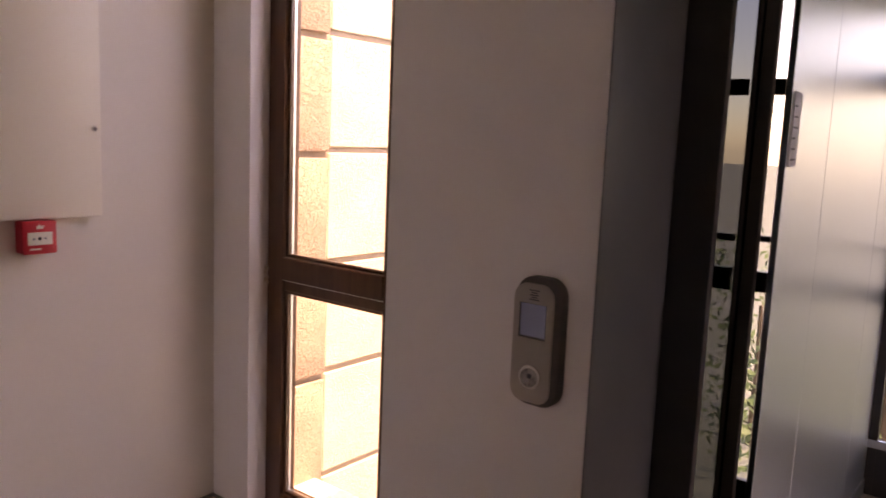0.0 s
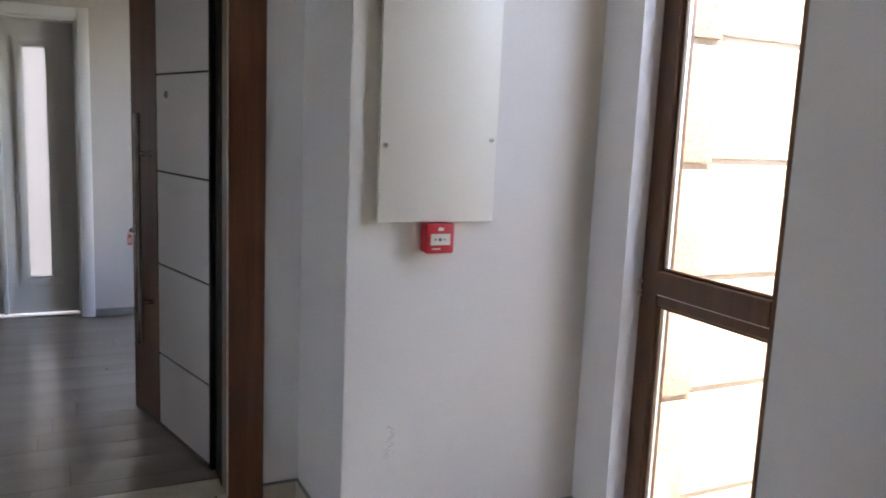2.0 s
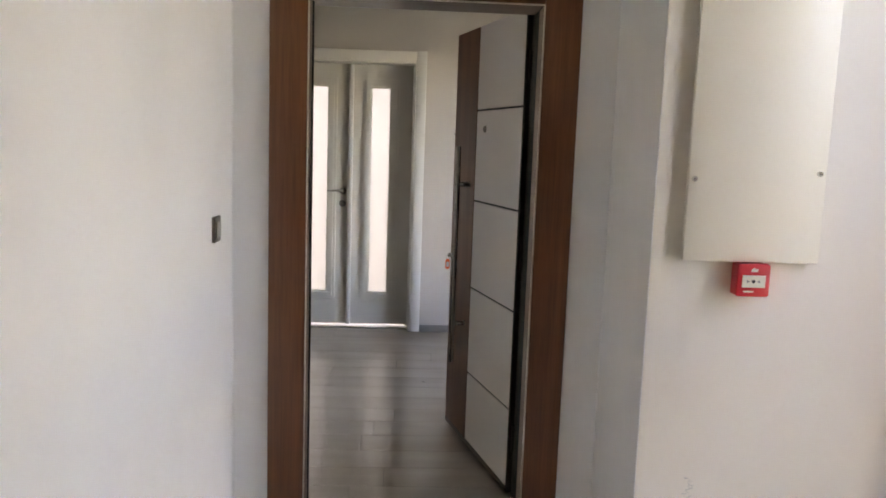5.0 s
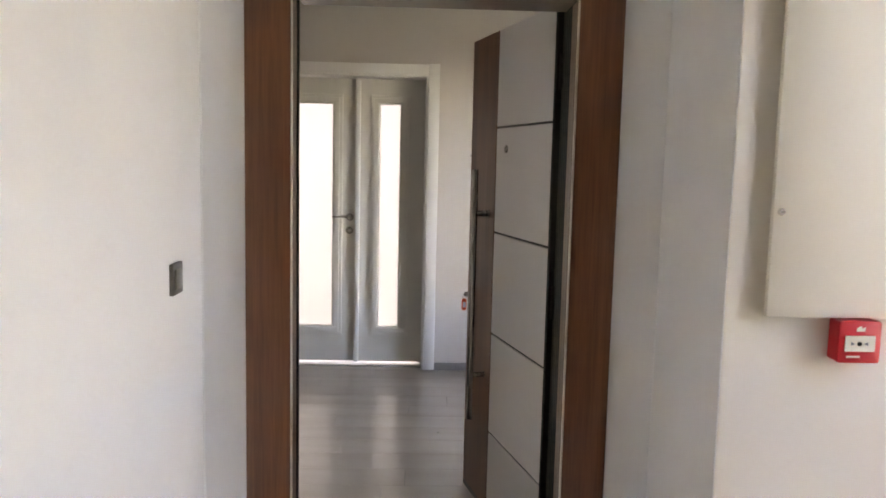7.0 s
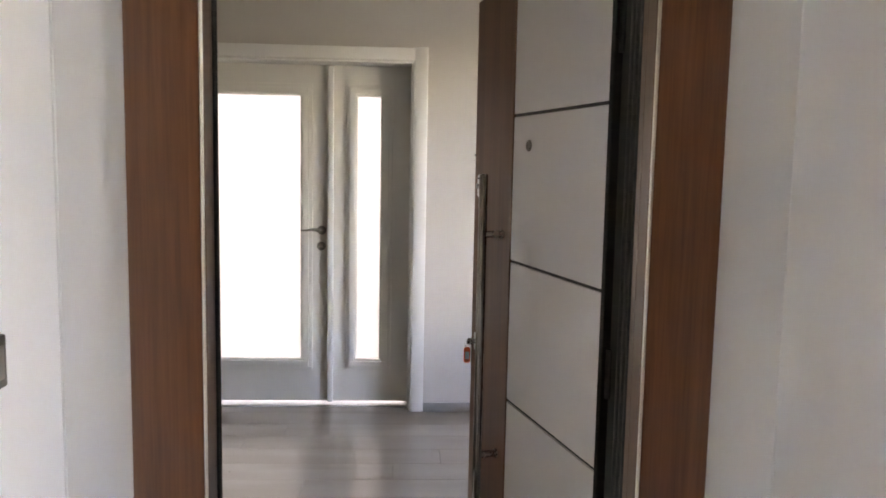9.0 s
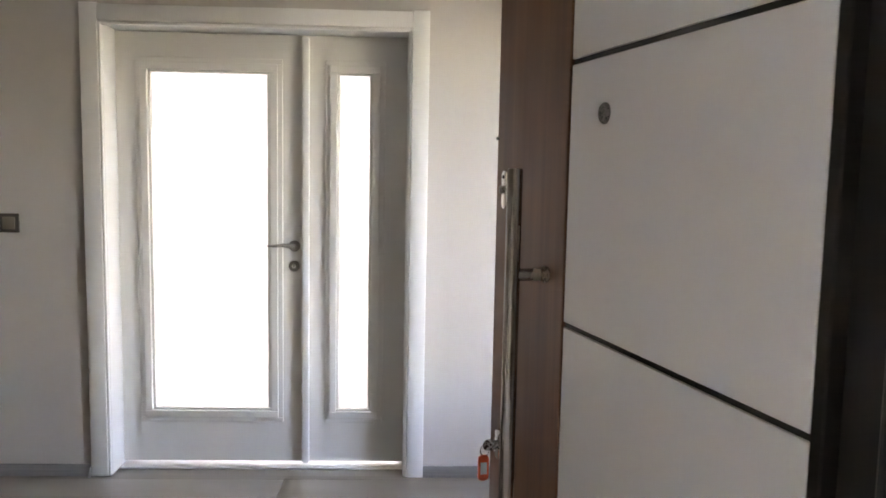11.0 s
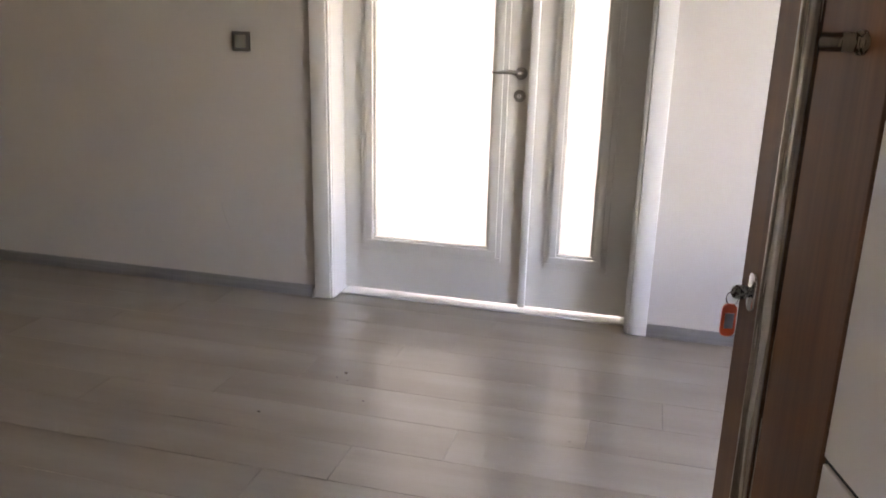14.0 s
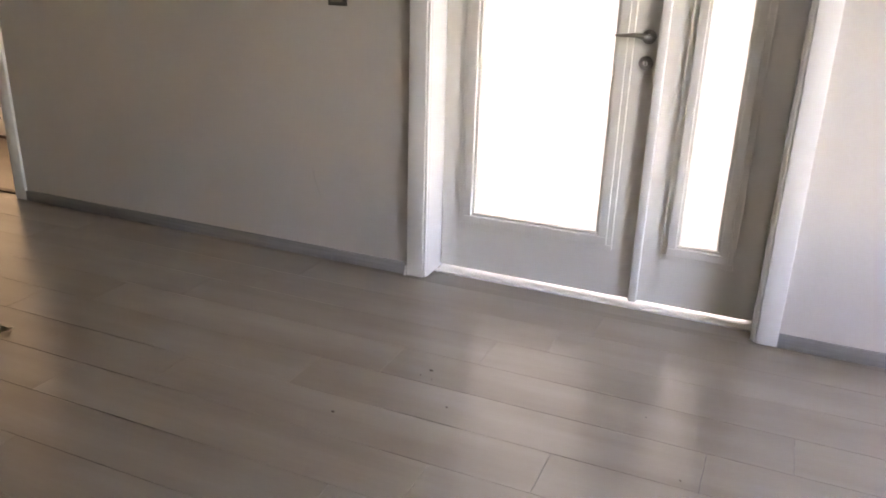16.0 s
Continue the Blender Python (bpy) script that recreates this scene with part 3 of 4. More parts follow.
def build_double_door():
    d = thing("door_2", (0.17, 6.1, 0.0), "white lacquered double door frame with broad casing", "door frame", kind="structure")
    yc = 6.028
    for x0, x1, xi0, xi1 in ((-0.588, -0.512, -0.512, -0.500), (0.842, 0.916, 0.830, 0.842)):
        part("casing", boxes((x0, x1, yc, HALL_Y + 0.002, 0.002, 2.104), bevel=0.004, seg=2), M_CASING, d)
        part("casing_lip", boxes((xi0, xi1, yc + 0.006, HALL_Y + 0.03, 0.003, 2.024), bevel=0.003), M_CASING, d)
    part("casing", boxes((-0.512, 0.842, yc - 0.003, HALL_Y + 0.002, 2.028, 2.098), bevel=0.004, seg=2), M_CASING, d)
    part("casing_lip", boxes((-0.500, 0.830, yc + 0.004, HALL_Y + 0.03, 2.012, 2.0275), bevel=0.003), M_CASING, d)
    part("jamb", boxes((-0.53, -0.498, HALL_Y + 0.004, 6.255, 0.003, 2.04), bevel=0.002), M_CASING, d)
    part("jamb", boxes((0.822, 0.854, HALL_Y + 0.004, 6.255, 0.003, 2.04), bevel=0.002), M_CASING, d)
    part("jamb", boxes((-0.498, 0.822, HALL_Y + 0.004, 6.255, 2.016, 2.04), bevel=0.002), M_CASING, d)
    part("stop", boxes((-0.498, -0.478, 6.2255, 6.25, 0.003, 2.015), bevel=0.002), M_CASING, d)
    part("stop", boxes((0.802, 0.822, 6.2255, 6.25, 0.003, 2.015), bevel=0.002), M_CASING, d)
    part("stop", boxes((-0.478, 0.802, 6.2255, 6.25, 1.995, 2.015), bevel=0.002), M_CASING, d)
    part("floor_strip", boxes((-0.498, 0.822, 6.135, 6.25, -0.003, 0.005), bevel=0.002), M_CASING, d, "pale floor transition strip")
    yf, yb = 6.186, 6.224
    for name, lab, x0, x1, g0, g1, m0, m1 in (("door_leaf", "white door leaf with broad frosted glass pane", -0.494, 0.358, -0.340, 0.184, -0.408, 0.254),
                                              ("door_leaf", "narrow white side leaf with slim frosted glass pane", 0.362, 0.818, 0.514, 0.650, 0.448, 0.720)):
        lf = thing(name, ((x0 + x1) / 2, yf, 0.02), lab, "door", "leaves of the double door")
        z0, z1, gz0, gz1 = 0.020, 2.010, 0.275, 1.840
        part("frame", boxes((x0, g0, yf, yb, z0, z1), (g1, x1, yf, yb, z0, z1), (g0, g1, yf, yb, z0, gz0), (g0, g1, yf, yb, gz1, z1)), M_DOORWHITE, lf)
        part("moulding", moulding(bmesh.new(), m0, m1, 0.214, 1.900, min(g0 - m0, m1 - g1), yf, 0.022), M_DOORWHITE, lf)
        part("pane", boxes((g0 + 0.0005, g1 - 0.0005, 6.203, 6.208, gz0 + 0.0005, gz1 - 0.0005)), M_FROST, lf, "frosted white glass")
        if x0 < 0:
            part("astragal", boxes((0.345, 0.376, yf - 0.032, yf - 0.0005, z0, z1 - 0.012), bevel=0.004, seg=2), M_CASING, lf)
            rose = part("handle_rose", lathe([(0.026, 0.0), (0.026, 0.007), (0.022, 0.010), (0.010, 0.010), (0.009, 0.040)], (0.307, yf - 0.0005, 1.053), (0, -1, 0), 28),
                        M_NICKEL, lf, "satin nickel rose")
            pts = [(0.307, yf - 0.040, 1.053), (0.300, yf - 0.046, 1.054), (0.285, yf - 0.050, 1.057), (0.262, yf - 0.051, 1.060),
                   (0.235, yf - 0.050, 1.057), (0.210, yf - 0.048, 1.055), (0.190, yf - 0.047, 1.056)]
            part("lever", tube(pts, [0.010, 0.0105, 0.0105, 0.009, 0.007, 0.0055, 0.004], 14), M_NICKEL, rose, "curved satin nickel lever")
            esc = part("key_rose", lathe([(0.026, 0.0), (0.026, 0.006), (0.023, 0.009), (0.011, 0.009)], (0.305, yf - 0.0005, 0.959), (0, -1, 0), 28), M_NICKEL, lf)
            part("lock_cylinder", lathe([(0.0095, 0.0), (0.0095, 0.016), (0.008, 0.018)], (0.305, yf - 0.0005, 0.959), (0, -1, 0), 20), M_CHROME, esc)
            part("keyhole", boxes((0.3035, 0.3065, yf - 0.0195, yf - 0.017, 0.954, 0.964)), M_BLACK, esc)


def build_side_door():
    d = thing("door_3", ((SX0 + SX1) / 2, 6.1, 0.0), "white lacquered casing of an open doorway", "door frame", kind="structure")
    for x0, x1 in ((-2.957, -2.882), (-3.863, -3.788)):
        part("casing", boxes((x0, x1, 6.028, HALL_Y + 0.002, 0.002, 2.104), bevel=0.004, seg=2), M_CASING, d)
    part("casing", boxes((-3.788, -2.957, 6.028, HALL_Y + 0.002, 2.028, 2.104), bevel=0.004, seg=2), M_CASING, d)
    part("jamb", boxes((-2.975, -2.946, HALL_Y + 0.004, 6.255, 0.003, 2.04), bevel=0.002), M_CASING, d)
    part("jamb", boxes((-3.799, -3.77, HALL_Y + 0.004, 6.255, 0.003, 2.04), bevel=0.002), M_CASING, d)
    part("floor_strip", boxes((-3.77, -2.975, 6.09, 6.13, -0.003, 0.005), bevel=0.002), M_JAMBDARK, d, "dark floor strip")


# ---- small fixtures ----
def build_panel():
    d = thing("electrical_cabinet", (1.835, PANEL_Y, 1.11), "cream enamelled metal electrical cabinet on the wall", "cabinet")
    part("body", boxes((1.632, 2.038, 2.486, PANEL_Y, 1.118, 2.26), bevel=0.002), M_PANELMETAL, d)
    door = part("door", boxes((1.623, 2.047, 2.471, 2.4865, 1.110, 2.268), bevel=0.004, seg=2), M_PANELMETAL, d)
    for x, zl in ((1.641, 1.358), (2.024, 1.384)):
        lock = part("lock", lathe([(0.0085, 0.0), (0.0085, 0.004), (0.0065, 0.007), (0.0065, 0.010)], (x, 2.4715, zl), (0, -1, 0), 20), M_CHROME, door, "small chrome quarter-turn lock")
        part("slot", boxes((x - 0.005, x + 0.005, 2.4605, 2.4625, zl - 0.0008, zl + 0.0008)), M_BLACK, lock)


def build_fire_point():
    x, z = 1.840, 1.057
    d = thing("fire_call_point", (x, PANEL_Y, z - 0.048), "red break-glass fire alarm call point", "fire alarm")
    part("backbox", plate(round_rect(x, z, 0.098, 0.098, 0.006), "y", PANEL_Y, 2.462), M_RED, d)
    f = part("front", plate(round_rect(x, z, 0.100, 0.100, 0.007), "y", 2.4625, 2.450, 0.002), M_RED, d)
    part("window_recess", boxes((x - 0.036, x + 0.036, 2.4475, 2.4498, z - 0.022, z + 0.016), bevel=0.0008), M_OFFWHITE, d, "off-white plastic window")
    part("dot", lathe([(0.0055, 0), (0.0055, 0.0012)], (x - 0.002, 2.4474, z - 0.003), (0, -1, 0), 16), M_BLACK, f)
    for s in (-1, 1):
        part("arrow", plate([(x - 0.002 + s * 0.020, z + 0.001), (x - 0.002 + s * 0.020, z - 0.007), (x - 0.002 + s * 0.010, z - 0.003)], "y", 2.4474, 2.4464), M_INK, f)
    part("flame_icon", plate([(x - 0.010, z + 0.026), (x + 0.010, z + 0.026), (x + 0.012, z + 0.037), (x + 0.003, z + 0.033), (x + 0.001, z + 0.040), (x - 0.009, z + 0.034)], "y", 2.4497, 2.449), M_OFFWHITE, f)
    part("text_bar", boxes((x - 0.030, x + 0.002, 2.449, 2.4497, z - 0.037, z - 0.032)), M_OFFWHITE, f)


def build_switch(name, at, rz, label):
    """Square wall switch; local x along the wall, local -y out of it."""
    d = thing(name, (0, 0, 0), label, "light switch", pose_m=pose(*at, 0, 0, rz))
    f = plate(round_rect(0, 0, 0.084, 0.084, 0.004), "y", 0.0, -0.010, 0.002)
    part("frame", f, M_SWITCH, d)
    part("rocker", boxes((-0.027, 0.027, -0.0145, -0.0095, -0.027, 0.027), bevel=0.002, seg=2), M_ROCKER, d)


def build_call_panel():
    y, z = 1.086, 0.893
    d = thing("elevator_call_panel", (RIGHT, y, z - 0.17), "grey elevator call panel with blue display and round button", "call panel")
    part("housing", plate(round_rect(y, z, 0.138, 0.338, 0.050, 10), "x", RIGHT, 2.452, 0.010, 3), M_CALLSIDE, d)
    face = part("face", plate(round_rect(y + 0.010, z - 0.004, 0.118, 0.312, 0.038, 10), "x", 2.4535, 2.446, 0.004, 2), M_CALL, d)
    part("display_rim", boxes((2.4450, 2.4465, y - 0.030, y + 0.050, 0.903, 0.994)), M_BLACK, face)
    part("display", boxes((2.4440, 2.4452, y - 0.029, y + 0.044, 0.909, 0.993)), M_SCREEN, face, "pale blue display")
    part("button_ring", lathe([(0.032, 0), (0.032, 0.004), (0.030, 0.006), (0.0255, 0.006), (0.0255, 0.003)], (2.4455, y + 0.008, 0.802), (-1, 0, 0), 32), M_CHROME, face)
    part("button", lathe([(0.0245, 0), (0.0245, 0.004), (0.022, 0.0055)], (2.4455, y + 0.008, 0.802), (-1, 0, 0), 32), M_NICKEL, face)
    part("button_mark", lathe([(0.0068, 0), (0.0068, 0.0005)], (2.4399, y + 0.007, 0.806), (-1, 0, 0), 16), M_BLACK, face)
    for k, dz in enumerate((0.0, 0.006, 0.012, 0.018, 0.024)):
        w = (0.030, 0.018, 0.024, 0.018, 0.030)[k]
        part("icon_bar", boxes((2.4450, 2.4458, y + 0.008 - w / 2, y + 0.008 + w / 2, 1.003 + dz, 1.0055 + dz)), M_BLACK, face)


# ---- landing window and what stands outside ----
def build_window():
    d = thing("window_1", (WIN_X, 1.97, 0.0), "brown wood-grain window frame with middle rail", "window", kind="structure")
    x0, x1 = WIN_X, WIN_X + 0.07
    fr = part("window_frame", boxes((x0, x1, WY1 - 0.085, WY1, 0.0, 2.62), (x0, x1, WY0, WY0 + 0.085, 0.0, 2.62),
                                    (x0, x1, WY0 + 0.085, WY1 - 0.085, 2.54, 2.62), (x0, x1, WY0 + 0.085, WY1 - 0.085, 0.0, 0.08),
                                    (x0 - 0.006, x1, WY0 + 0.085, WY1 - 0.085, 0.8815, 0.962), (x0 + 0.004, x1, WY0 + 0.085, WY1 - 0.085, 0.842, 0.8785), bevel=0.003), M_WINWOOD, d)
    part("rail_seal", boxes((x0, x1 - 0.01, WY0 + 0.086, WY1 - 0.086, 0.8785, 0.8815)), M_ALU, fr, "pale sealing line of the rail")
    for z0, z1 in ((0.962, 2.54), (0.08, 0.842)):
        a, b = WY0 + 0.085, WY1 - 0.085
        part("glazing_bead", boxes((x0 + 0.012, x0 + 0.03, b - 0.014, b, z0, z1), (x0 + 0.012, x0 + 0.03, a, a + 0.014, z0, z1),
                                   (x0 + 0.012, x0 + 0.03, a + 0.014, b - 0.014, z0, z0 + 0.012), (x0 + 0.012, x0 + 0.03, a + 0.014, b - 0.014, z1 - 0.012, z1), bevel=0.003),
             M_WINWOOD, fr)
        part("spacer", boxes((x0 + 0.031, x0 + 0.040, b - 0.012, b - 0.002, z0 + 0.002, z1 - 0.002), (x0 + 0.031, x0 + 0.040, a + 0.014, b - 0.014, z0 + 0.002, z0 + 0.009)), M_ALU, fr,
             "bright aluminium glazing spacer")
        p = part("pane", boxes((x0 + 0.032, x0 + 0.036, a + 0.002, b - 0.013, z0 + 0.01, z1 - 0.002)), M_GLASS, d)
        p.visible_shadow = False


def build_sealant():
    s = thing("sealant_blob", (2.552, WY1, 0.88), "dab of white sealant beside the window rail", "sealant")
    rnd = random.Random(8)
    bm = bmesh.new()
    for k in range(9):
        b = bmesh.new()
        bmesh.ops.create_icosphere(b, subdivisions=1, radius=rnd.uniform(0.004, 0.010))
        bmesh.ops.translate(b, verts=b.verts, vec=(2.556 + rnd.uniform(-0.006, 0.006), WY1 - 0.003 + rnd.uniform(-0.006, 0.002), 0.86 + 0.012 * k * 0.6 + rnd.uniform(-0.004, 0.004)))
        me = bpy.data.meshes.new("tmp")
        b.to_mesh(me)
        b.free()
        bm.from_mesh(me)
        bpy.data.meshes.remove(me)
    part("blob", bm, M_OFFWHITE, s)


def build_hall_window():
    d = thing("window_2", (2.3, 5.02, 0.5), "white framed hall window", "window", kind="structure")
    part("window_frame", boxes((2.26, 2.32, 4.65, 4.70, 0.50, 2.20), (2.26, 2.32, 5.35, 5.40, 0.50, 2.20), (2.26, 2.32, 4.70, 5.35, 2.15, 2.20), (2.26, 2.32, 4.70, 5.35, 0.50, 0.55), bevel=0.004), M_CASING, d)
    p = part("pane", boxes((2.285, 2.29, 4.70, 5.35, 0.55, 2.15)), M_GLASS, d)
    p.visible_shadow = False


def build_added_window(name, x0, x1, z0, z1):
    """White framed window, added unseen on the far wall of a room behind its fill lamp."""
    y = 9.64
    d = thing(name, ((x0 + x1) / 2, y, z0), "added white framed window, unseen, behind the room's fill lamp", "window", kind="structure")
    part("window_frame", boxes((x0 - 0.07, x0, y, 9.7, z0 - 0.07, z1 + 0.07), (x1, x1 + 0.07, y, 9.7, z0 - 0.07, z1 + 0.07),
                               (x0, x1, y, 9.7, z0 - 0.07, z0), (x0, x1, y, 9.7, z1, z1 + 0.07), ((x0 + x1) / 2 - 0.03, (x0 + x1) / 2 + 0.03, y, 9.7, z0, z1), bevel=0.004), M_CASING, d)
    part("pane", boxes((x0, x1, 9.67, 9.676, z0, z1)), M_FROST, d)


def build_outside():
    g = to_object("ground", boxes((-300, 300, -300, 300, -3.4, -3.3)), M_GROUND)
    tagged(g, "patchy green and grey ground outside", "ground", "", "structure")
    h = thing("neighbour_wing", (3.6, 2.6, -3.3), "cream rendered building wing with rough stone quoins", "facade", kind="structure")
    part("wall", boxes((2.72, 3.76, 2.464, 2.9, -3.3, 6.4)), M_JOINT, h)
    for k in range(-7, 9):
        z0, z1 = 0.866 + 0.467 * k, 0.866 + 0.467 * (k + 1)
        part("block", boxes((3.005, 3.75, 2.452, 2.4645, z0 + 0.012, z1 - 0.010), bevel=0.006), M_FACADE, h)
        part("quoin", boxes((2.74, 2.992 + 0.006 * (k % 2), 2.440, 2.4645, z0 - 0.02 + 0.014, z1 - 0.02 - 0.012), bevel=0.007, seg=2), M_QUOIN, h)
    # low shrubs seen past the elevator glass
    rnd = random.Random(5)
    for cx, cy, s in ((13.5, 3.6, 2.0), (9.0, -0.6, 1.5), (10.2, 1.3, 1.8), (11.0, -2.6, 1.7), (12.5, 0.2, 2.0)):
        sh = thing("shrub", (cx, cy, -3.3), "dense green garden shrub", "shrub", "shrubs outside")
        part("trunk", tube([(cx, cy, -3.35), (cx + 0.05, cy, -2.2), (cx - 0.03, cy + 0.04, -1.0)], [0.09, 0.07, 0.03], 8), M_BARK, sh)
        bm = bmesh.new()
        for _ in range(1700):
            a, b, r = rnd.uniform(0, 6.283), rnd.uniform(-1, 1), s * rnd.uniform(0.55, 1.0) ** 0.5
            c = Vector((cx + r * math.cos(a) * math.sqrt(1 - b * b), cy + r * math.sin(a) * math.sqrt(1 - b * b), -1.8 + r * b * 0.95 + rnd.uniform(-0.15, 0.15)))
            u = Vector((rnd.uniform(-1, 1), rnd.uniform(-1, 1), rnd.uniform(-1, 1))).normalized()
            w = u.orthogonal().normalized()
            q = rnd.uniform(0.04, 0.085)
            bm.faces.new([bm.verts.new(c + u * q), bm.verts.new(c + w * q * 0.5), bm.verts.new(c - u * q), bm.verts.new(c - w * q * 0.5)])
        part("crown", bm, M_LEAVES, sh)


# ---- elevator ----
def build_elevator():
    d = thing("elevator", (3.7, 0.2, FL), "open elevator with brushed steel walls and glazed back", "elevator")
    z1 = 2.15
    part("portal_lining", boxes((RIGHT + 0.002, REV - 0.013, EY1 - 0.004, EY1 - 0.0005, FL, z1 - 0.004)), M_PORTAL, d, "grey painted metal portal lining")
    part("door_frame", boxes((REV - 0.012, REV + 0.02, 0.822, EY1 - 0.002, FL, z1 - 0.002), bevel=0.002), M_FRAMEBLACK, d, "black painted door frame")
    part("door_frame", boxes((REV - 0.012, REV + 0.02, EY0 + 0.002, EY0 + 0.13, FL, z1 - 0.002), bevel=0.002), M_FRAMEBLACK, d, "black painted door frame")
    sg = part("shaft_glass", boxes((3.030, 3.036, 0.790, 0.905, FL, z1)), M_SMOKED, d, "smoked glass beside the car door")
    for a, b in ((1.00, 1.065), (1.555, 1.60), (1.143, 1.163), (FL, 0.16)):
        part("crossbar", boxes((3.037, 3.058, 0.804, 0.905, a, b), bevel=0.002), M_BLACK, sg)
    post = part("car_post", boxes((3.061, 3.090, 0.744, 0.779, FL, z1), bevel=0.002), M_DARK, d, "black car door post")
    part("post_edge", boxes((3.061, 3.085, 0.790, 0.803, FL, z1), bevel=0.002), M_DARK, post)
    part("post_trim", boxes((3.066, 3.070, 0.7795, 0.7895, FL, z1)), M_POLISH, post, "bright steel trim")
    yw, xb = 0.700, 5.05
    gl = part("side_glass", boxes((3.096, 3.102, 0.7005, 0.772, FL, z1)), M_TINTED, d, "narrow tinted glass side pane")
    for a, b in ((0.995, 1.055), (1.56, 1.605), (1.142, 1.160), (FL, 0.42)):
        part("crossbar", boxes((3.103, 3.125, 0.721, 0.772, a, b), bevel=0.002), M_BLACK, gl)
    for a, b in ((3.103, 3.57), (3.573, 4.57), (4.573, xb)):
        part("wall_panel", boxes((a, b, yw, yw + 0.02, -0.20, z1), bevel=0.0015), M_ELEV, d, "brushed steel wall panel")
        part("wall_panel", boxes((a, b, -0.42, -0.40, -0.20, z1), bevel=0.0015), M_ELEV, d, "brushed steel wall panel")
    part("kick_plate", boxes((3.103, xb, yw - 0.006, yw + 0.02, -0.28, -0.202), bevel=0.001), M_ELEV, d)
    part("car_floor", boxes((REV, xb + 0.1, -0.42, yw + 0.02, -0.36, -0.281)), M_GROUT, d, "grey rubber car floor")
    part("car_ceiling", boxes((REV, xb + 0.1, -0.42, yw + 0.02, z1 + 0.002, z1 + 0.06)), M_ELEV, d)
    rails = ((-0.28, 0.0), (0.69, 0.77), (0.935, 0.965), (1.70, 1.80), (2.07, z1))
    bk = part("back_frame", boxes((xb, xb + 0.05, -0.42, -0.36, -0.28, z1), (xb, xb + 0.05, yw - 0.04, yw + 0.02, -0.28, z1),
                                  *[(xb, xb + 0.05, -0.36, yw - 0.04, a, b) for a, b in rails], bevel=0.002), M_BLACK, d, "dark grey glazing frame")
    part("sill_trim", boxes((xb - 0.02, xb - 0.001, -0.40, yw - 0.002, -0.03, 0.012), bevel=0.002), M_POLISH, bk, "bright steel sill trim")
    for (_, z0), (zz, _) in zip(rails, rails[1:]):
        part("glass_pane", boxes((xb + 0.02, xb + 0.028, -0.36, yw - 0.04, z0, zz)), M_CARGLASS, bk, "pale tinted glass")
    n = thing("notice_sheet", (3.14, yw - 0.004, 1.36), "small printed notice sheet stuck on the steel", "notice")
    sh = part("sheet", boxes((3.110, 3.183, yw - 0.0062, yw - 0.0045, 1.36, 1.57)), M_PAPER, n)
    for k in range(6):
        part("text_bar", boxes((3.116, 3.167 - 0.009 * (k % 3), yw - 0.0068, yw - 0.0063, 1.378 + 0.03 * k, 1.384 + 0.03 * k)), M_INK, sh)


def build_storage_box():
    d = thing("storage_box", (-4.3, 7.2, 0.0), "low white storage box on the side room's floor", "storage box")
    part("plinth", boxes((-4.60, -3.96, 6.98, 7.42, 0.0, 0.03), bevel=0.003), M_JAMBDARK, d, "dark plinth")
    body = part("body", boxes((-4.62, -3.94, 6.96, 7.44, 0.03, 0.235), bevel=0.006, seg=2), M_CASING, d)
    part("handle", boxes((-4.36, -4.20, 6.951, 6.9605, 0.15, 0.165), bevel=0.002), M_NICKEL, body)
    part("lid", boxes((-4.63, -3.93, 6.95, 7.45, 0.241, 0.29), bevel=0.008, seg=2), M_CASING, d)
    part("lid_seam", boxes((-4.61, -3.95, 6.968, 7.432, 0.234, 0.242)), M_GROOVE, d, "dark gap under the lid")


